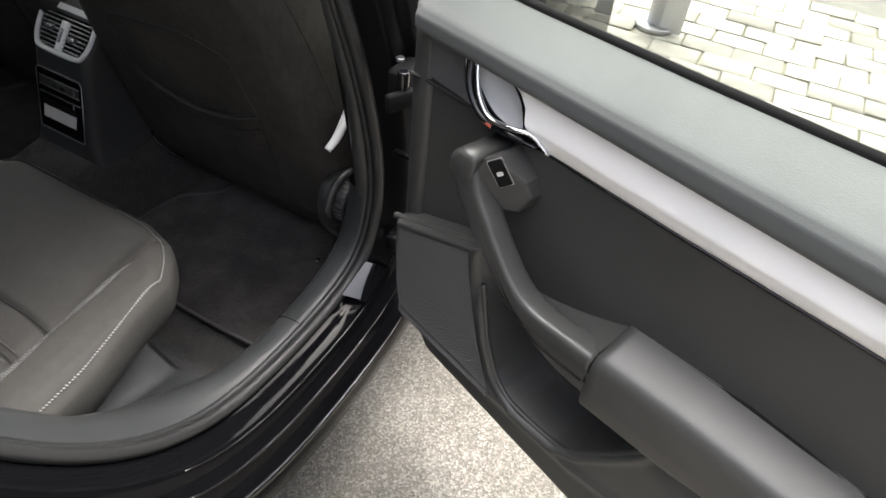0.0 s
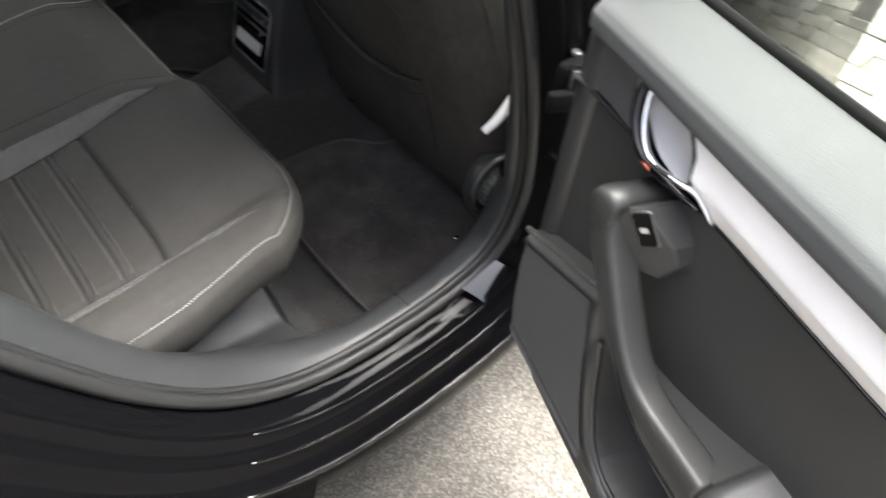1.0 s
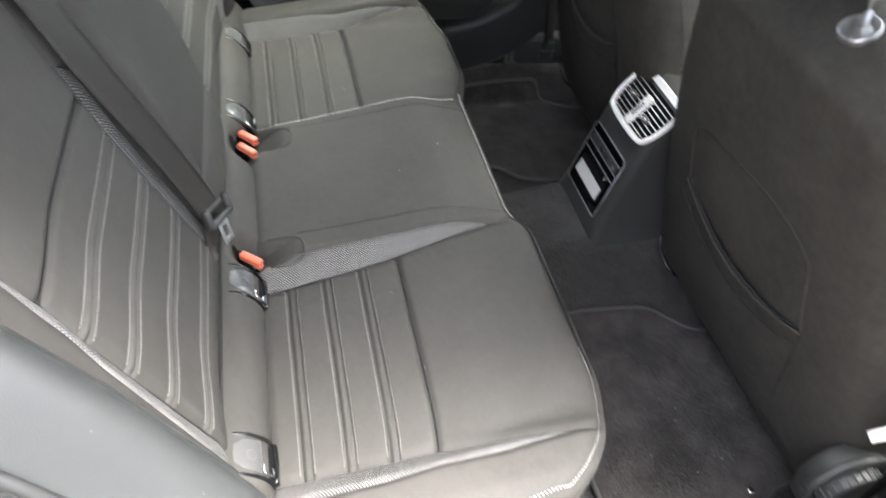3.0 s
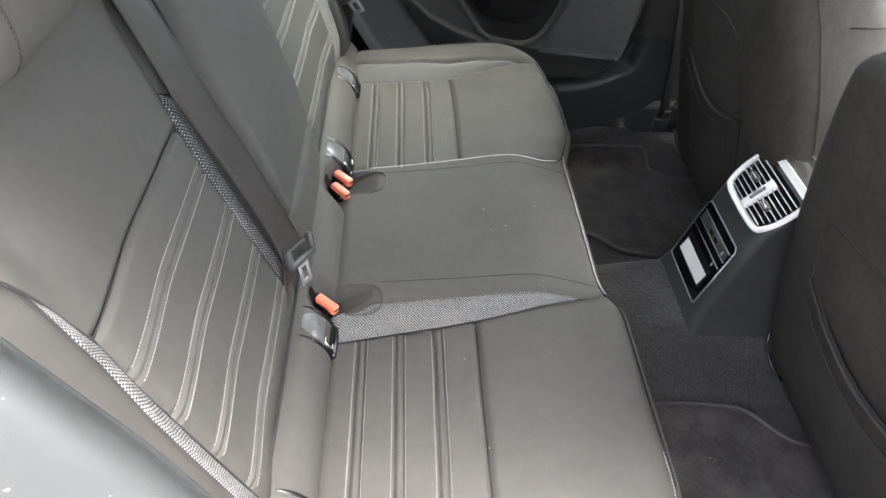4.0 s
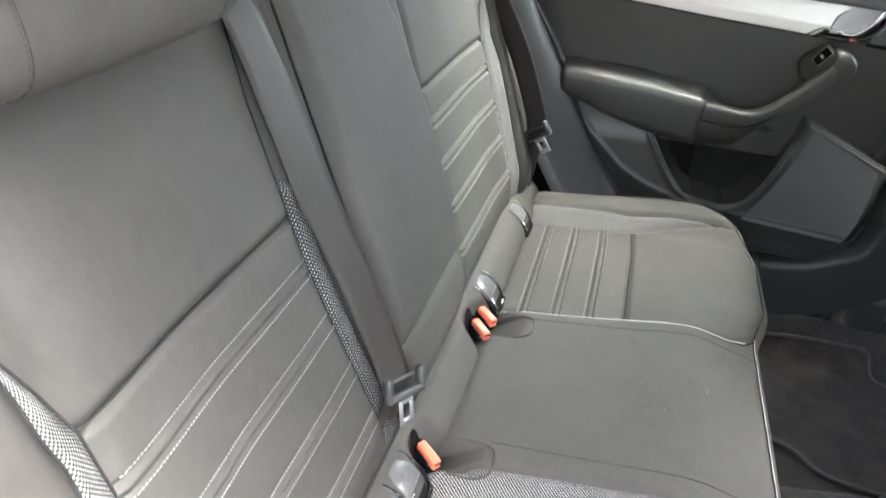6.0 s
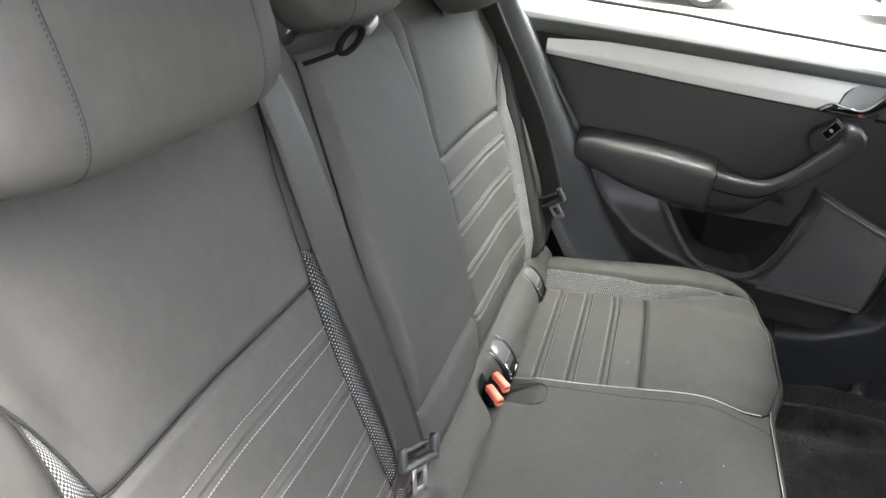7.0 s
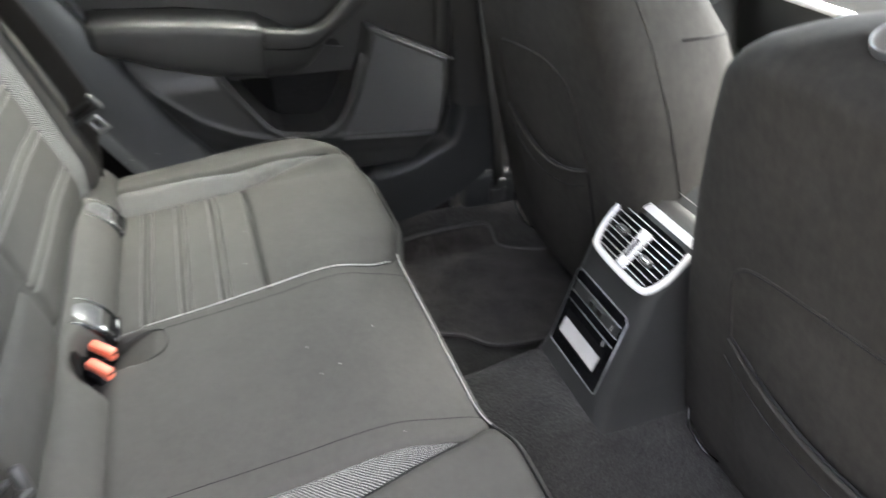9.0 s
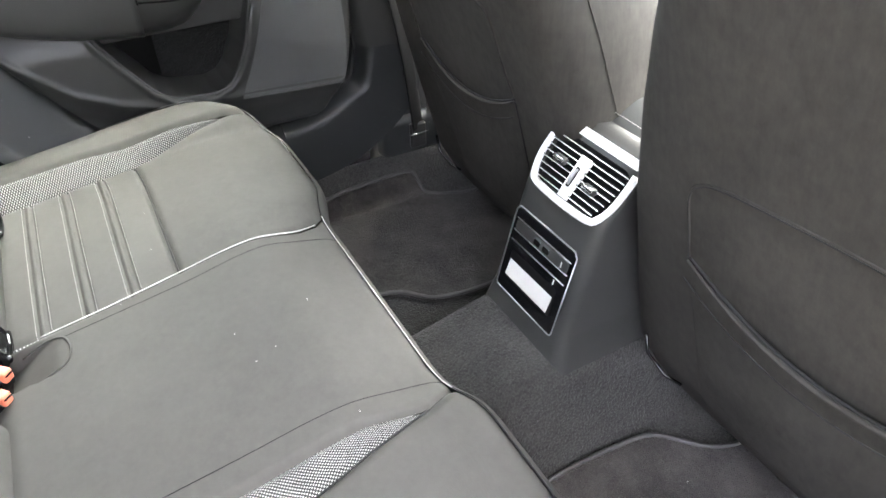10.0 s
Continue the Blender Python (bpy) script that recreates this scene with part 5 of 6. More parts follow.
def rear_door(at, s, label, group):
    """u: from the hinge edge backwards, v: into the car, z: height. s mirrors it."""
    dr = thing("rear_door", label, "car door", at, group)

    def D(u, v, z):
        return Vector((u, s * v, z))

    def front_u(z):
        return lerp(z, [0.40, 0.425, 0.46, 0.52, 0.60, 0.98], [0.135, 0.085, 0.055, 0.032, 0.020, 0.022])

    def rear_u(z):
        return lerp(z, [0.40, 0.42, 0.46, 0.52, 0.58, 0.735, 0.92, 0.99], [0.44, 0.475, 0.53, 0.575, 0.613, 0.708, 0.81, 0.86])

    def skin_v(u, z):
        zl = 0.654 + 0.446 * (u - 0.024)
        zr = lerp(u, [p[0] for p in RIDGE], [p[1] for p in RIDGE])
        w = smooth(0.200, 0.226, u)
        v = 0.034 * (w * smooth(0.725, 0.63, z) + (1 - w) * smooth(zl + 0.003, zl - 0.007, z)) - 0.014 * (1 - w) * smooth(zl, zl + 0.006, z) - 0.020 * smooth(-0.004, 0.05, zr - z) + 0.004 * math.exp(-((z - zr - 0.006) / 0.007) ** 2)
        e = min(u - front_u(z), rear_u(z) - u, (z - 0.398) * 0.9)
        v -= 0.034 * (1 - smooth(0.0, 0.028, e)) ** 2
        d = inside(POCKET, u, z)
        v -= 0.085 * smooth(-0.003, 0.014, d)
        v += 0.005 * math.exp(-((d + 0.006) / 0.006) ** 2) * smooth(0.72, 0.64, z)
        return v
    part("lower_panel", grid(lambda a, z: D(front_u(z) + (rear_u(z) - front_u(z)) * a, skin_v(front_u(z) + (rear_u(z) - front_u(z)) * a, z), z), (0, 1), (0.398, 0.735), 170, 110), M_PLAST, dr)
    part("middle_panel", grid(lambda a, z: D(0.05 + (rear_u(z) - 0.05) * a, -0.004 * smooth(0.06, 0.0, (rear_u(z) - 0.05) * (1 - a)) + 0.002, z), (0, 1), (0.64, 0.955), 60, 40), M_PANEL, dr, "black vinyl door panel")
    # upright edge beside the hinge
    part("edge_column", ring_mesh([[D(u, v, z) for u, v in ((0.018, -0.03), (0.020, 0.0), (0.028, 0.008), (0.049, 0.010), (0.058, 0.006), (0.060, -0.002), (0.060, -0.03))] for z in np.linspace(0.63, 0.95, 14)], closed=True), M_PLAST, dr)
    part("panel_ridge", tube([D(u, 0.021, 0.649 + 0.446 * (u - 0.024)) for u in np.linspace(0.022, 0.198, 20)], 0.0048, 8), M_PLAST, dr)
    part("upper_seam", tube([D(0.024, 0.010, 0.878), D(0.052, 0.006, 0.880), D(0.15, 0.004, 0.886)], 0.003, 6), M_SEAM_SHADE, dr)
    # loudspeaker grille
    left, right = spline([(0.050, 0.657), (0.048, 0.60), (0.050, 0.55), (0.062, 0.492)], 20), spline([(0.192, 0.722), (0.207, 0.66), (0.236, 0.58), (0.272, 0.506)], 20)

    def gr(a, b):
        l = [lerp(b * 20, range(21), left[:, k]) for k in (0, 1)]
        r = [lerp(b * 20, range(21), right[:, k]) for k in (0, 1)]
        u, z = l[0] + (r[0] - l[0]) * a, l[1] + (r[1] - l[1]) * a
        return D(u, 0.002 + skin_v(u, min(z, 0.63 + 0.446 * (u - 0.024))), z - 0.006)
    me = grid(lambda a, b: gr(a / 0.17, b / 0.24), (0, 0.17), (0, 0.24), 24, 30)
    part("speaker_grille", me, M_GRILLE, dr, "black perforated speaker grille")
    # near-black plate paints the shade deep inside the map pocket
    part("pocket_shade", plate([(0.36 + (a - 0.36) * 0.93, 0.62 + (b - 0.62) * 0.90) for a, b in POCKET], 0.003, lambda a, b, c: D(a, -0.046 + c, b)), M_POCKET_SHADE, dr, "dark plate with the pocket's deep shade painted in", smooth=False)
    # rim of the map pocket
    part("pocket_rim", tube([D(u, 0.030, z) for u, z in POCKET[1:10]], 0.004, 8, n=60), M_PLAST, dr)

    # silver inlay
    def inlay(u, b):
        zl = lerp(u, [0.15, 0.25, 0.42, 0.61, 0.86], [0.882, 0.892, 0.903, 0.918, 0.938])
        zh = lerp(u, [0.15, 0.25, 0.6, 0.70, 0.80, 0.86], [0.954, 0.958, 0.973, 0.972, 0.966, 0.963])
        zl = max(zl, zh - 0.012 - 0.6 * max(u - 0.145, 0) - 0.02) if u < 0.22 else zl
        return D(u, lerp(b, [0, 0.08, 0.34, 0.42, 1.0], [0.002, 0.005, 0.0125, 0.0125, 0.008]), zl + (zh - zl) * b)
    start = lambda b: lerp(b, [0, 0.2, 0.35, 0.62, 0.8, 1], [0.246, 0.233, 0.2225, 0.2185, 0.207, 0.174])
    part("silver_inlay", grid(lambda a, b: inlay(start(b) + (0.80 - start(b)) * a, b), (0, 1), (0, 1), 70, 24), M_SILVER, dr, "satin silver trim strip")
    part("inlay_edge", tube([inlay(u, 0.0) + D(0, 0.001, -0.001) for u in np.linspace(0.238, 0.799, 40)], 0.0016, 6), M_GLOSS, dr)
    # handle
    cl, cr = spline([(0.130, 0.962), (0.140, 0.940), (0.157, 0.918), (0.182, 0.903), (0.222, 0.901)], 20), spline([(0.173, 0.963), (0.193, 0.952), (0.2115, 0.936), (0.2195, 0.916), (0.222, 0.901)], 20)

    def cup(a, b):
        (u0, z0), (u1, z1) = ([lerp(b * 20, range(21), c[:, k]) for k in (0, 1)] for c in (cl, cr))
        return D(u0 + (u1 - u0) * a, 0.0125 - 0.0085 * max(math.sin(math.pi * a), 0) ** 0.8 * math.sin(math.pi * (0.05 + 0.9 * b)), z0 + (z1 - z0) * a)
    part("handle_cup", grid(cup, (0, 1), (0, 1), 20, 20), M_CUP, dr, "satin grey handle recess")
    part("handle_lever", tube([D(0.144, 0.012, 0.958), D(0.150, 0.019, 0.941), D(0.164, 0.024, 0.919), D(0.184, 0.024, 0.904), D(0.216, 0.022, 0.908), D(0.236, 0.014, 0.909), D(0.258, 0.006, 0.893)], [0.0022, 0.003, 0.0034, 0.0036, 0.0034, 0.003, 0.002], 10, flat=0.8, n=36), M_CHROME, dr, "chrome door handle")
    part("handle_base", tube([D(0.128, 0.008, 0.955), D(0.136, 0.013, 0.929), D(0.152, 0.016, 0.907), D(0.180, 0.016, 0.895), D(0.242, 0.008, 0.895)], [0.006, 0.009, 0.010, 0.009, 0.005], 10, flat=0.5, n=30), M_GLOSS, dr, "gloss black handle base")
    part("handle_glint", tube([D(0.123, 0.011, 0.956), D(0.131, 0.018, 0.929), D(0.146, 0.021, 0.904)], [0.0016, 0.0024, 0.0012], 6, n=16), M_CHROME, dr, "thin chrome edge of the handle")
    part("lock_mark", rbox((0.014, 0.002, 0.004), 0.0008, 1, D(0.180, 0.0245, 0.895)), M_RED, dr, "small red lock mark")
    # tweeter cloth
    part("tweeter_panel", grid(lambda u, z: D(u, 0.007, z), (0.054, 0.146), (0.889, 0.950), 10, 8), M_GRILLE, dr, "small perforated tweeter panel")
    # belt pad
    ZT = lambda u: lerp(u, [0.03, 0.19, 0.366, 0.533, 0.86], [1.000, 1.009, 1.021, 1.034, 1.050])
    ZB = lambda u: lerp(u, [0.03, 0.15, 0.4, 0.6, 0.86], [0.942, 0.949, 0.961, 0.970, 0.979])

    def pad(u, b):
        i = b * 6
        v = lerp(i, range(7), [0.004, 0.021, 0.026, 0.026, 0.020, -0.005, -0.036])
        f = lerp(i, range(7), [0.0, 0.03, 0.14, 0.40, 0.54, 0.76, 1.0])
        e = 1 - smooth(0.012, 0.050, u)
        return D(u, v - e * 0.03, ZB(u) + (ZT(u) - ZB(u)) * f - e * 0.015 * f)
    part("belt_pad", grid(pad, (0.012, 0.875), (0, 1), 80, 26), M_SOFT, dr, "grained soft grey upper door pad")
    part("pad_front", grid(lambda z, b: pad(0.012 + 0.04 * b, 0.0) + D(0, 0.0, -z), (0, 0.068), (0, 1), 8, 8), M_SOFT, dr)
    part("window_seal", ring_mesh([[D(u, a, ZT(u) + b) for a, b in ((-0.033, -0.006), (-0.034, 0.002), (-0.038, 0.005), (-0.045, 0.003), (-0.050, -0.004), (-0.053, -0.020), (-0.055, -0.08))] for u in np.linspace(0.02, 0.885, 30)]), M_DARK, dr, "black window wiper seal")
    # armrest with lidded box
    def top(u):
        return lerp(u, [0.40, 0.52, 0.65, 0.72], [0.742, 0.758, 0.766, 0.764])
    rings = []
    for u in np.linspace(0.411, 0.702, 26):
        t, k, h = top(u), lerp(u, [0.41, 0.62, 0.70], [1.0, 0.97, 0.84]), lerp(u, [0.41, 0.52, 0.60, 0.66, 0.70], [0.100, 0.100, 0.082, 0.062, 0.050])
        sec = spline([(-0.006, t + 0.026), (0.012, t + 0.021), (0.030 * k, t + 0.0145), (0.044 * k, t + 0.0085), (0.0505 * k, t + 0.0045), (0.0545 * k, t - 0.002), (0.0560 * k, t - 0.09 * h), (0.0570 * k, t - 0.28 * h), (0.056 * k, t - 0.55 * h), (0.049 * k, t - 0.80 * h), (0.030 * k, t - 0.95 * h), (-0.006, t - h)], 48)
        rings.append([D(u, a, b) for a, b in sec])
    part("armrest", ring_mesh(rings), M_PLAST, dr, "padded black armrest")
    part("lid_gap", tube([D(0.4102, 0.0570, 0.710), D(0.4102, 0.0555, 0.737), D(0.4105, 0.045, 0.750), D(0.411, 0.003, 0.7655), D(0.55, 0.003, top(0.55) + 0.0245), D(0.69, 0.003, top(0.69) + 0.0245)], 0.0015, 6), M_DARK, dr)
    # pull handle and switch pod
    def bar(path, wide, deep, k=70, sides=32):
        """A moulded bar along the panel: wide in the panel's plane, deep into the car."""
        p = spline(path, k)
        rings_ = []
        for i in range(len(p)):
            d = p[min(i + 1, k)] - p[max(i - 1, 0)]
            e = np.array([-d[2], 0.0, d[0]]) / (math.hypot(d[0], d[2]) + 1e-9)
            w_, h_ = lerp(i / k, np.linspace(0, 1, len(wide)), wide), lerp(i / k, np.linspace(0, 1, len(deep)), deep)
            ring_ = []
            for q in np.linspace(0, 2 * math.pi, sides, endpoint=False):
                cx, cy = (math.copysign(abs(f) ** 0.45, f) for f in (math.cos(q), math.sin(q)))
                v = p[i] + e * w_ * cx
                ring_.append(D(v[0], v[1] + h_ * cy, v[2]))
            rings_.append(ring_)
        return ring_mesh(rings_)
    part("pull", bar([(0.184, 0.040, 0.866), (0.188, 0.043, 0.848), (0.202, 0.046, 0.824), (0.228, 0.047, 0.796), (0.264, 0.047, 0.761), (0.297, 0.046, 0.736), (0.328, 0.044, 0.726), (0.362, 0.041, 0.725), (0.4095, 0.039, 0.729)],
                     [0.0205, 0.0205, 0.019, 0.0165, 0.0145, 0.0145, 0.016, 0.0175, 0.0185], [0.017, 0.017, 0.016, 0.016, 0.016, 0.016, 0.016, 0.017, 0.018]), M_PLAST, dr, "black plastic pull handle")
    hull = [(0.250, 0.788), (0.282, 0.756), (0.315, 0.732), (0.350, 0.724), (0.4105, 0.728)]
    part("pull_hull", grid(lambda a, b: D(*(lambda p: (p[0] + 0.02 * b, 0.058 - 0.004 * b - 0.034 * b ** 3, p[1] - b * lerp(p[0], [0.25, 0.30, 0.41], [0.056, 0.074, 0.076])))([lerp(a, range(5), [h[k] for h in hull]) for k in (0, 1)])), (0, 4), (0, 1), 30, 14), M_PLAST, dr, "black plastic underside of the pull handle")
    part("pull_joint", tube([D(u, 0.0615, z) for u, z in ((0.232, 0.802), (0.258, 0.768), (0.286, 0.737), (0.318, 0.715), (0.350, 0.709), (0.4085, 0.714))], 0.0016, 6, n=30), M_DARK, dr)
    part("cup_floor", grid(lambda a, b: D(0.262 + 0.1475 * a, 0.044 * b, 0.704 + 0.046 * a ** 1.6 + 0.014 * (1 - b) * a - 0.008 * math.sin(b * 3.1) * (1 - a)), (0, 1), (0, 1), 10, 8), M_PLAST, dr)
    po = [(0.164, 0.846), (0.166, 0.862), (0.178, 0.876), (0.203, 0.879), (0.2045, 0.868), (0.2045, 0.834), (0.190, 0.830), (0.172, 0.834)]
    part("pull_head", plate(po, 0.066, lambda a, b, c: D(a, -0.004 + c, b), 0.007), M_PLAST, dr)
    po = [(0.203, 0.858), (0.207, 0.876), (0.216, 0.8815), (0.249, 0.857), (0.257, 0.840), (0.247, 0.815), (0.2197, 0.8105), (0.205, 0.83)]
    pod = part("switch_pod", plate(po, 1.0, lambda a, b, c: D(a, -0.004 + c * (0.1945 - 0.677 * a), b), 0.003), M_PANEL, dr, "black sloping window switch pod", smooth=False)
    sw = lambda a, b, c: D(0.2250 + 0.440 * a + 0.704 * b + 0.560 * c, 0.0391 - 0.297 * a - 0.475 * b + 0.829 * c, 0.8635 - 0.848 * a + 0.53 * b)
    part("switch_bezel", plate(rrect(-0.0180, 0.0180, -0.0095, 0.0095, 0.002), 0.0016, lambda a, b, c: sw(a, b, c - 0.001), 0.0008), M_STEEL, pod, "thin silver switch rim", smooth=False)
    part("switch", plate(rrect(-0.0168, 0.0168, -0.0083, 0.0083, 0.0016), 0.0022, lambda a, b, c: sw(a, b, c), 0.0008), M_JAMB, pod, smooth=False)
    part("switch_mark", plate(rrect(-0.0026, 0.0026, -0.0036, 0.0036, 0.0010, 2), 0.0006, lambda a, b, c: sw(a, b, c + 0.0023)), M_LINING, pod, "white window symbol", smooth=False)
    # outer skin, window frame and pane
    ol = [(-0.02, 0.965), (-0.02, 0.30), (0.0, 0.255), (0.40, 0.255), (0.45, 0.29), (0.50, 0.37), (0.58, 0.49), (0.66, 0.60), (0.74, 0.75), (0.82, 0.88), (0.885, 0.975)]
    part("outer_skin", plate(ol, 0.030, lambda a, b, c: D(a, -0.105 + c - 0.03 * (b - 0.7) ** 2, b), 0.006), M_PAINT, dr, "gloss black painted door skin", smooth=False)
    tilt = lambda z: -0.050 + 0.30 * (z - 1.0)
    fr = [(0.005, 0.99), (0.055, 1.12), (0.115, 1.26), (0.19, 1.345), (0.33, 1.37), (0.52, 1.355), (0.70, 1.29), (0.84, 1.16), (0.905, 1.03)]
    part("window_frame", tube([D(a, tilt(b), b) for a, b in fr], 0.020, 8, flat=0.8, n=60), M_PAINT, dr, "black window frame")
    part("pane", plate([(0.015, 1.0)] + [(a, b) for a, b in fr[1:-1]] + [(0.895, 1.02)], 0.004, lambda a, b, c: D(a, tilt(b) - c, b)), M_SIDE, dr, "lightly tinted side window", smooth=False)
    return dr


rear_door(pose(0.88, 0.645, 0, 0, 0, -21.7), -1, "open black car door with silver trim strip and armrest", "rear doors")
rear_door(pose(-0.735, 0.765, -0.010, 0, 0, -90), 1, "closed car door with silver trim strip and armrest", "rear doors")

# ---- cabin shell ----


def front_door(sg):
    fd = thing("front_door", "closed black front door with silver trim and armrest", "car door", group="front doors")
    x = XC + sg * 0.735
    part("inner_panel", grid(lambda y, z: (x - sg * (0.03 * smooth(0.72, 0.6, z)), y, z), (0.90, 1.85), (0.33, 0.99), 20, 20), M_PANEL, fd)
    part("silver_inlay", grid(lambda y, z: (x - sg * 0.012, y, z), (0.93, 1.8), (0.90, 0.955), 10, 3), M_SILVER, fd)
    part("armrest", tube([(x - sg * 0.03, 0.93, 0.72), (x - sg * 0.035, 1.15, 0.715), (x - sg * 0.035, 1.32, 0.72), (x - sg * 0.03, 1.50, 0.84)], 0.036, 12, n=24), M_PLAST, fd)
    part("belt_pad", tube([(x - sg * 0.0, 0.90, 0.985), (x, 1.8, 0.975)], 0.035, 12, n=10), M_SOFT, fd)
    part("outer_skin", rbox((0.05, 0.95, 0.75), 0.02, 2, (x + sg * 0.10, 1.36, 0.63)), M_PAINT, fd)
    part("pane", plate([(0.86, 1.0), (0.82, 1.34), (1.15, 1.33), (1.75, 1.0)], 0.004, lambda a, b, c: (x + sg * (0.03 + c - 0.35 * (b - 1.0)), a, b)), M_SIDE, fd, "lightly tinted side window", smooth=False)
    part("window_frame", tube([(x + sg * 0.03, 0.84, 1.0), (x - sg * 0.09, 0.80, 1.34), (x - sg * 0.09, 1.15, 1.34), (x + sg * 0.03, 1.78, 0.99)], 0.022, 8), M_PAINT, fd)


front_door(1)
front_door(-1)
shell = thing("roof", "black car roof with pale lining", "car roof", kind="structure")
part("lining", grid(lambda x, y: (x, y, 1.405 - 0.09 * (x / 0.6) ** 2 - 0.07 * ((y - 0.35) / 0.9) ** 2), (-0.60, 0.575), (-0.50, 1.25), 24, 30), M_LINING, shell)
part("roof_skin", grid(lambda x, y: (x, y, 1.435 - 0.09 * (x / 0.62) ** 2 - 0.07 * ((y - 0.35) / 0.9) ** 2), (-0.66, 0.635), (-0.55, 1.30), 24, 30), M_PAINT, shell)
for sg in (1, -1):
    part("front_pillar", tube([(XC + sg * 0.57, 1.22, 1.33), (XC + sg * 0.66, 1.60, 1.15), (XC + sg * 0.73, 1.95, 0.95)], 0.03, 10), M_PLAST, shell)
    part("rear_pillar", ring_mesh([[(XC + sg * (x + a), y + b, z) for a, b in ((-0.02, 0.03), (0.05, 0.03), (0.07, -0.25), (0.0, -0.30))] for x, y, z in ((0.66, -0.16, 0.98), (0.60, -0.22, 1.18), (0.54, -0.25, 1.33))]), M_LINING, shell)
scr = thing("windscreen", "clear sloping windscreen glass", "windscreen", kind="structure")
pn = part("pane", grid(lambda x, t: (x * (0.60 + 0.12 * t), 1.26 + 0.75 * t, 1.335 - 0.40 * t), (-1, 1), (0, 1), 8, 8), M_GLASS, scr)
pn.visible_shadow = False
dash = thing("dashboard", "black plastic dashboard with silver strip", "dashboard")
part("body", ring_mesh([[(x, y, z) for y, z in ((1.50, 0.60), (1.48, 0.75), (1.52, 0.86), (1.62, 0.92), (2.0, 0.94), (2.0, 0.5), (1.6, 0.5))] for x in (-0.73, -0.4, 0.0, 0.4, 0.705)]), M_PLAST, dash)
part("silver_strip", rbox((1.2, 0.012, 0.02), 0.003, 1, (XC, 1.475, 0.755)), M_SILVER, dash)
part("bulkhead", rbox((1.46, 0.03, 0.85), 0.01, 1, (XC, 2.015, 0.50)), M_DARK, dash)
back_ = thing("boot_wall", "dark boot trim and parcel shelf behind the bench", "trim", kind="structure")
part("parcel_shelf", rbox((1.24, 0.42, 0.02), 0.005, 2, (XC, -0.40, 1.015)), M_CARPET, back_)
part("tail", rbox((1.30, 0.04, 0.80), 0.02, 2, (XC, -0.62, 0.68)), M_PLAST, back_)
# unseen pane; its dark tint is added to cut light from behind
part("rear_window", grid(lambda x, t: (x * (0.62 - 0.10 * t), -0.64 + 0.16 * t, 1.02 + 0.26 * t), (-1, 1), (0, 1), 8, 6), M_REAR_DIM, back_, "unseen rear window, tinted dark to hold back light")
part("tail_rim", rbox((1.30, 0.05, 0.06), 0.02, 2, (XC, -0.64, 1.02)), M_PLAST, back_)
part("under_floor", rbox((1.40, 2.6, 0.03), 0.01, 1, (XC, 0.70, 0.112)), M_DARK, back_)
for sg in (1, -1):
    qp = part("quarter_panel", grid(lambda y, z, s=sg: (XC + s * (0.80 - 0.12 * (z - 0.7) ** 2 + 0.03 * smooth(-0.6, 0.0, y)), y, z), (-0.65, -0.14), (0.45, 1.0), 20, 16), M_PAINT, back_)
    part("side_closing", rbox((0.02, 1.05, 0.74), 0.005, 1, (XC + sg * 0.775, -0.15, 0.62)), M_DARK, back_) if sg < 0 else None
    part("inner_quarter", rbox((0.03, 0.60, 0.85), 0.01, 1, (XC + sg * 0.725, -0.42, 0.58)), M_DARK, back_)

# ---- outside ----
part("ground", grid(lambda x, y: (x, y, -0.030 + 0.004 * noise.noise(Vector((x * 3, y * 3, 1))) * (1 if abs(x) < 6 and abs(y) < 6 else 0)), (-4, 4), (-4, 1.85), 120, 90), M_ASPH)
tagged(bpy.data.objects["ground"], "grey worn asphalt parking surface with pale grit", "ground", kind="structure")
far = part("ground_far", plate([(-300, -300), (300, -300), (300, 300), (-300, 300)], 0.01, lambda a, b, c: (a, b, -0.055 + c)), M_ASPH, None, "", smooth=False)
tagged(far, "wide pale asphalt street surface", "ground", kind="structure")
pave = part("pavement", plate([(-4, 1.85), (4.2, 1.85), (4.2, 3.95), (-4, 3.75)], 0.012, lambda a, b, c: (a, b, -0.05 + c)), M_MOSS, None, "", smooth=False)
tagged(pave, "pale stone sett paving with mossy joints", "pavement", kind="structure")
rng = random.Random(4)


def sett_mesh(k):
    r = random.Random(k)
    bm = rbox((0.219, 0.133, 0.05), 0.006, 2)
    for v in bm.verts:
        v.co += Vector((r.uniform(-1, 1), r.uniform(-1, 1), r.uniform(-0.6, 0.6))) * 0.004
    me = bpy.data.meshes.new("sett")
    bm.to_mesh(me)
    bm.free()
    me.materials.append(M_STONE)
    me.polygons.foreach_set("use_smooth", [True] * len(me.polygons))
    return me


SETTS = [sett_mesh(k) for k in range(7)]
for r in range(15):
    for c in range(19):
        o = new("sett", SETTS[rng.randrange(7)])
        o.parent = pave
        x, y = -0.55 + 0.224 * (c + 0.5 * (r % 2)) + rng.uniform(-0.003, 0.003), 1.93 + 0.138 * r
        o.matrix_world = pose(x, y + 0.035 * x, -0.052 + rng.uniform(-0.003, 0.004), rng.uniform(-1, 1), rng.uniform(-1, 1), 2 + rng.uniform(-0.6, 0.6))
post = thing("bollard", "galvanised steel post with a white sleeve on the paving", "bollard", pose(0.76, 3.10, -0.03))
part("pipe", disc(0.042, 1.0, (0, 0, 0.5), None, 28, 0.004), M_STEEL, post)
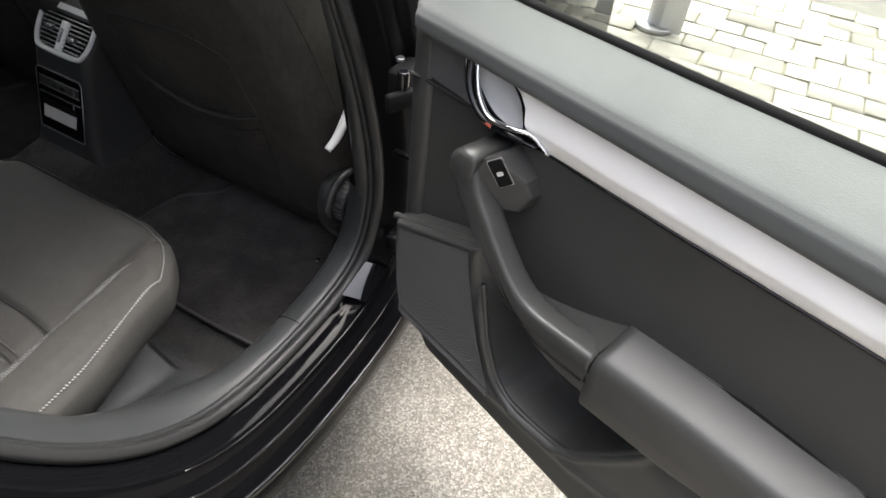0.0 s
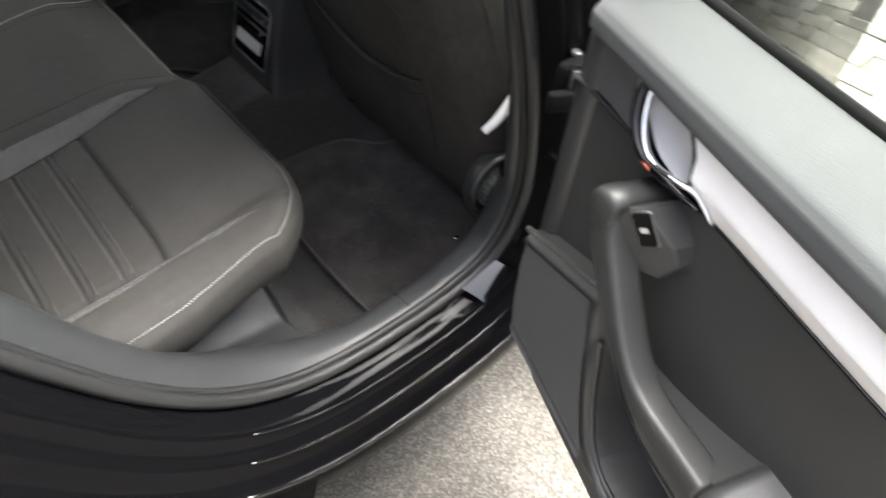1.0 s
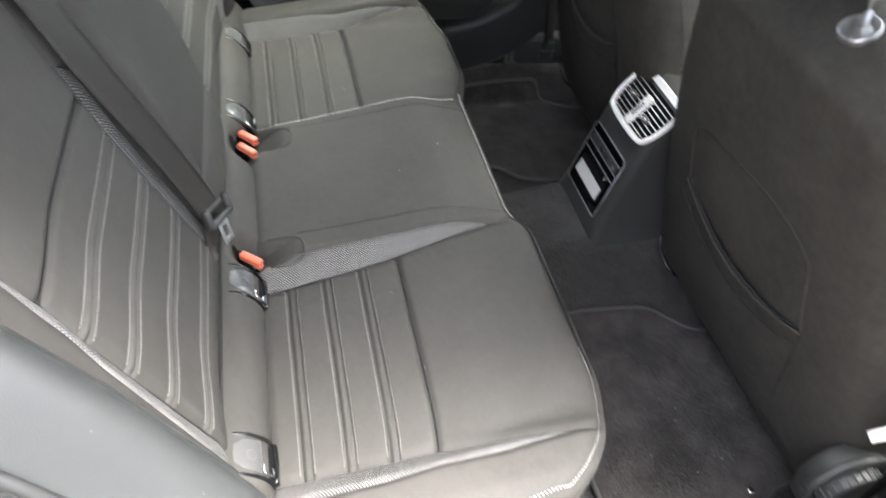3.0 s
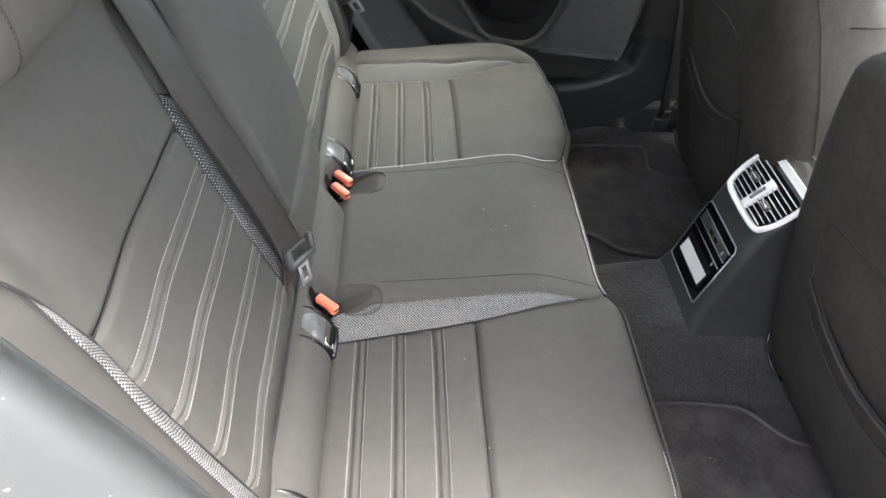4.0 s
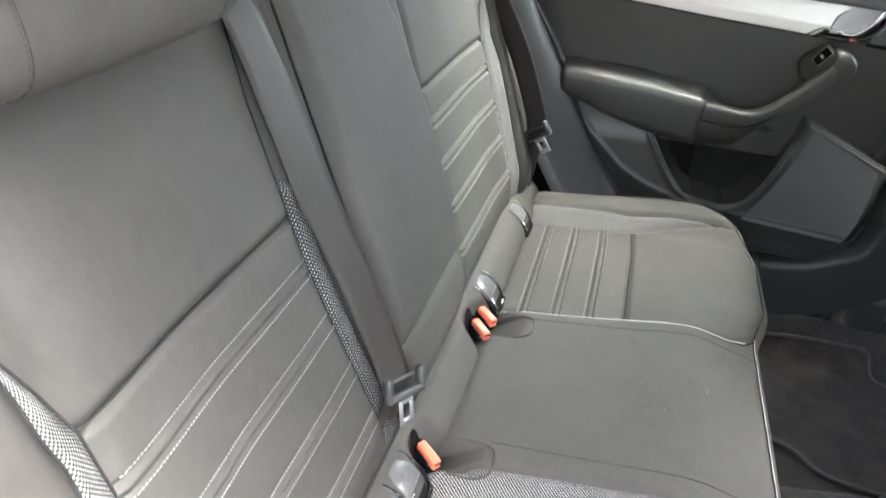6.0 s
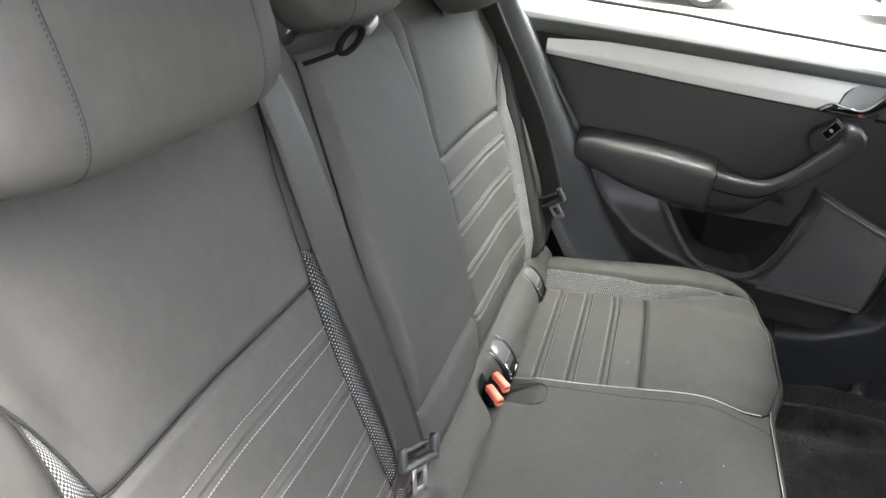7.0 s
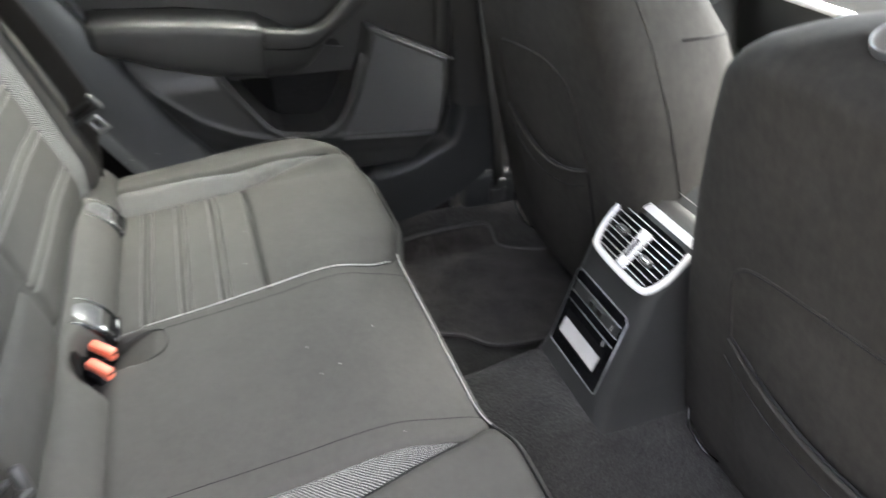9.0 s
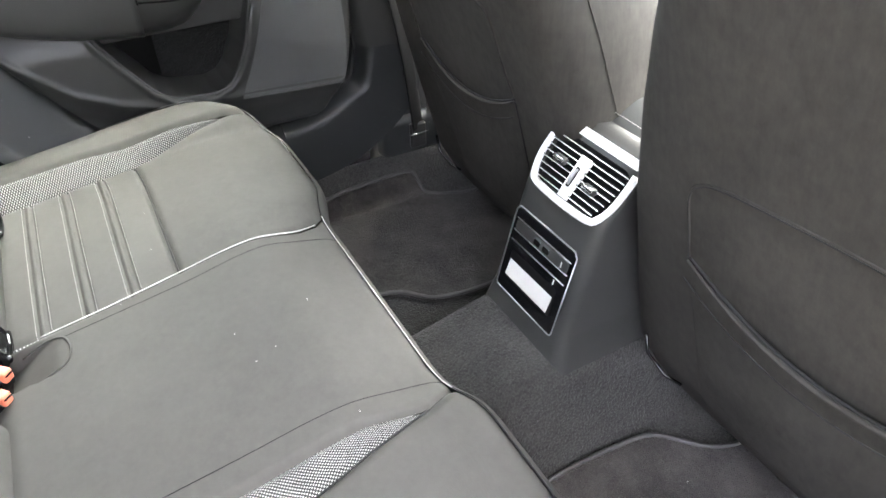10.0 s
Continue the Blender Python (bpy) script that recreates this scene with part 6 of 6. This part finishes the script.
part("sleeve", rbox((0.10, 0.012, 0.9), 0.004, 1, (0.075, -0.03, 0.46)), M_LINING, post)
part("base", disc(0.09, 0.02, (0, 0, 0.015)), M_STEEL, post)


def parked_car(x, y, col, label):
    """A car along the far kerb, its side to us."""
    c = thing("parked_car", label, "car", pose(x, y, -0.045, 0, 0, 90), group="parked cars")
    paint = mat("car_paint", col, 0.25, 0.0, Coat_Weight=0.8)
    prof = [(-2.1, 0.30), (-2.15, 0.55), (-2.05, 0.85), (-1.2, 0.98), (-0.55, 1.42), (0.9, 1.46), (1.75, 1.02), (2.1, 0.95), (2.15, 0.5), (2.05, 0.28)]
    o = spline(prof, 80)
    part("body", plate([tuple(p) for p in o], 1.70, lambda a, b, d: (a, d - 0.85, b), 0.06), paint, c)
    for wx in (-1.33, 1.33):
        for sy in (-0.80, 0.80):
            w = part("wheel", disc(0.33, 0.22, (wx, sy, 0.33), Matrix.Rotation(radians(90), 3, "X"), 40, 0.03), M_RUB, c, "black tyre")
            part("rim", disc(0.23, 0.225, (wx, sy, 0.33), Matrix.Rotation(radians(90), 3, "X"), 32, 0.01), M_STEEL, w, "alloy rim")
            for k in range(5):
                part("spoke_gap", disc(0.045, 0.229, (wx + 0.14 * math.cos(1.257 * k), sy, 0.33 + 0.14 * math.sin(1.257 * k)), Matrix.Rotation(radians(90), 3, "X"), 14, 0.0), M_DARK, w)
    for sy in (-1, 1):
        wn = part("side_window", plate([(-1.0, 1.0), (-0.5, 1.34), (0.85, 1.37), (1.45, 1.02)], 0.012, lambda a, b, d, s=sy: (a, s * (0.846 + d), b)), M_GLOSS, c)
        part("headlight", rbox((0.12, 0.30, 0.14), 0.04, 2, (-2.06, sy * 0.62, 0.72)), M_LINING, c)
    part("bumper", rbox((0.10, 1.6, 0.22), 0.04, 2, (-2.12, 0, 0.42)), M_PLAST, c)
    return c


parked_car(-12.3, 0.72 - 1.33, (0.35, 0.36, 0.37), "silver grey car parked across the street")
parked_car(-12.5, 5.4, (0.75, 0.75, 0.74), "white car parked across the street")

# unseen walls, added to block low sky light from the right and the back
wall = thing("light_block_east", "plain grey unseen wall added to hold back light from the right", "wall", kind="structure")
M_WALL = plastic("render", (0.075, 0.072, 0.068), 0.9, 40.0, 0.002, 0.4)
part("wall_face", rbox((0.3, 12.0, 2.7), 0.01, 1, (4.6, -4.5, 1.30)), M_WALL, wall)
wall = thing("light_block_south", "plain grey unseen wall added to hold back light from behind", "wall", kind="structure")
part("wall_face", rbox((9.0, 0.3, 4.0), 0.01, 1, (-0.9, -5.0, 1.95)), M_WALL, wall)

# specks of lint on the cloth and the trim
rl = random.Random(11)
fibres = bmesh.new()
for k in range(46):
    if k < 24:
        x, y = rl.uniform(-0.5, 0.5), rl.uniform(0.12, 0.45)
        c = cushion(x, y) + Vector((0, 0, 0.0012))
    else:
        x, y = rl.uniform(0.20, 0.60), rl.uniform(0.62, 0.84)
        c = Vector((x, y, 0.1685))
    q, ln = rl.uniform(0, 6.28), rl.uniform(0.001, 0.0045)
    dx, dy = math.cos(q) * ln, math.sin(q) * ln
    w = Vector((-math.sin(q), math.cos(q), 0)) * 0.0003
    e0, e1 = c - Vector((dx, dy, 0)) * 0.5, c + Vector((dx, dy, 0)) * 0.5
    fibres.faces.new([fibres.verts.new(v) for v in (e0 - w, e1 - w, e1 + w, e0 + w)])
lint = part("lint", fibres, M_THREAD)
tagged(lint, "pale lint specks on seat cloth and mat", "lint", kind="stuff")
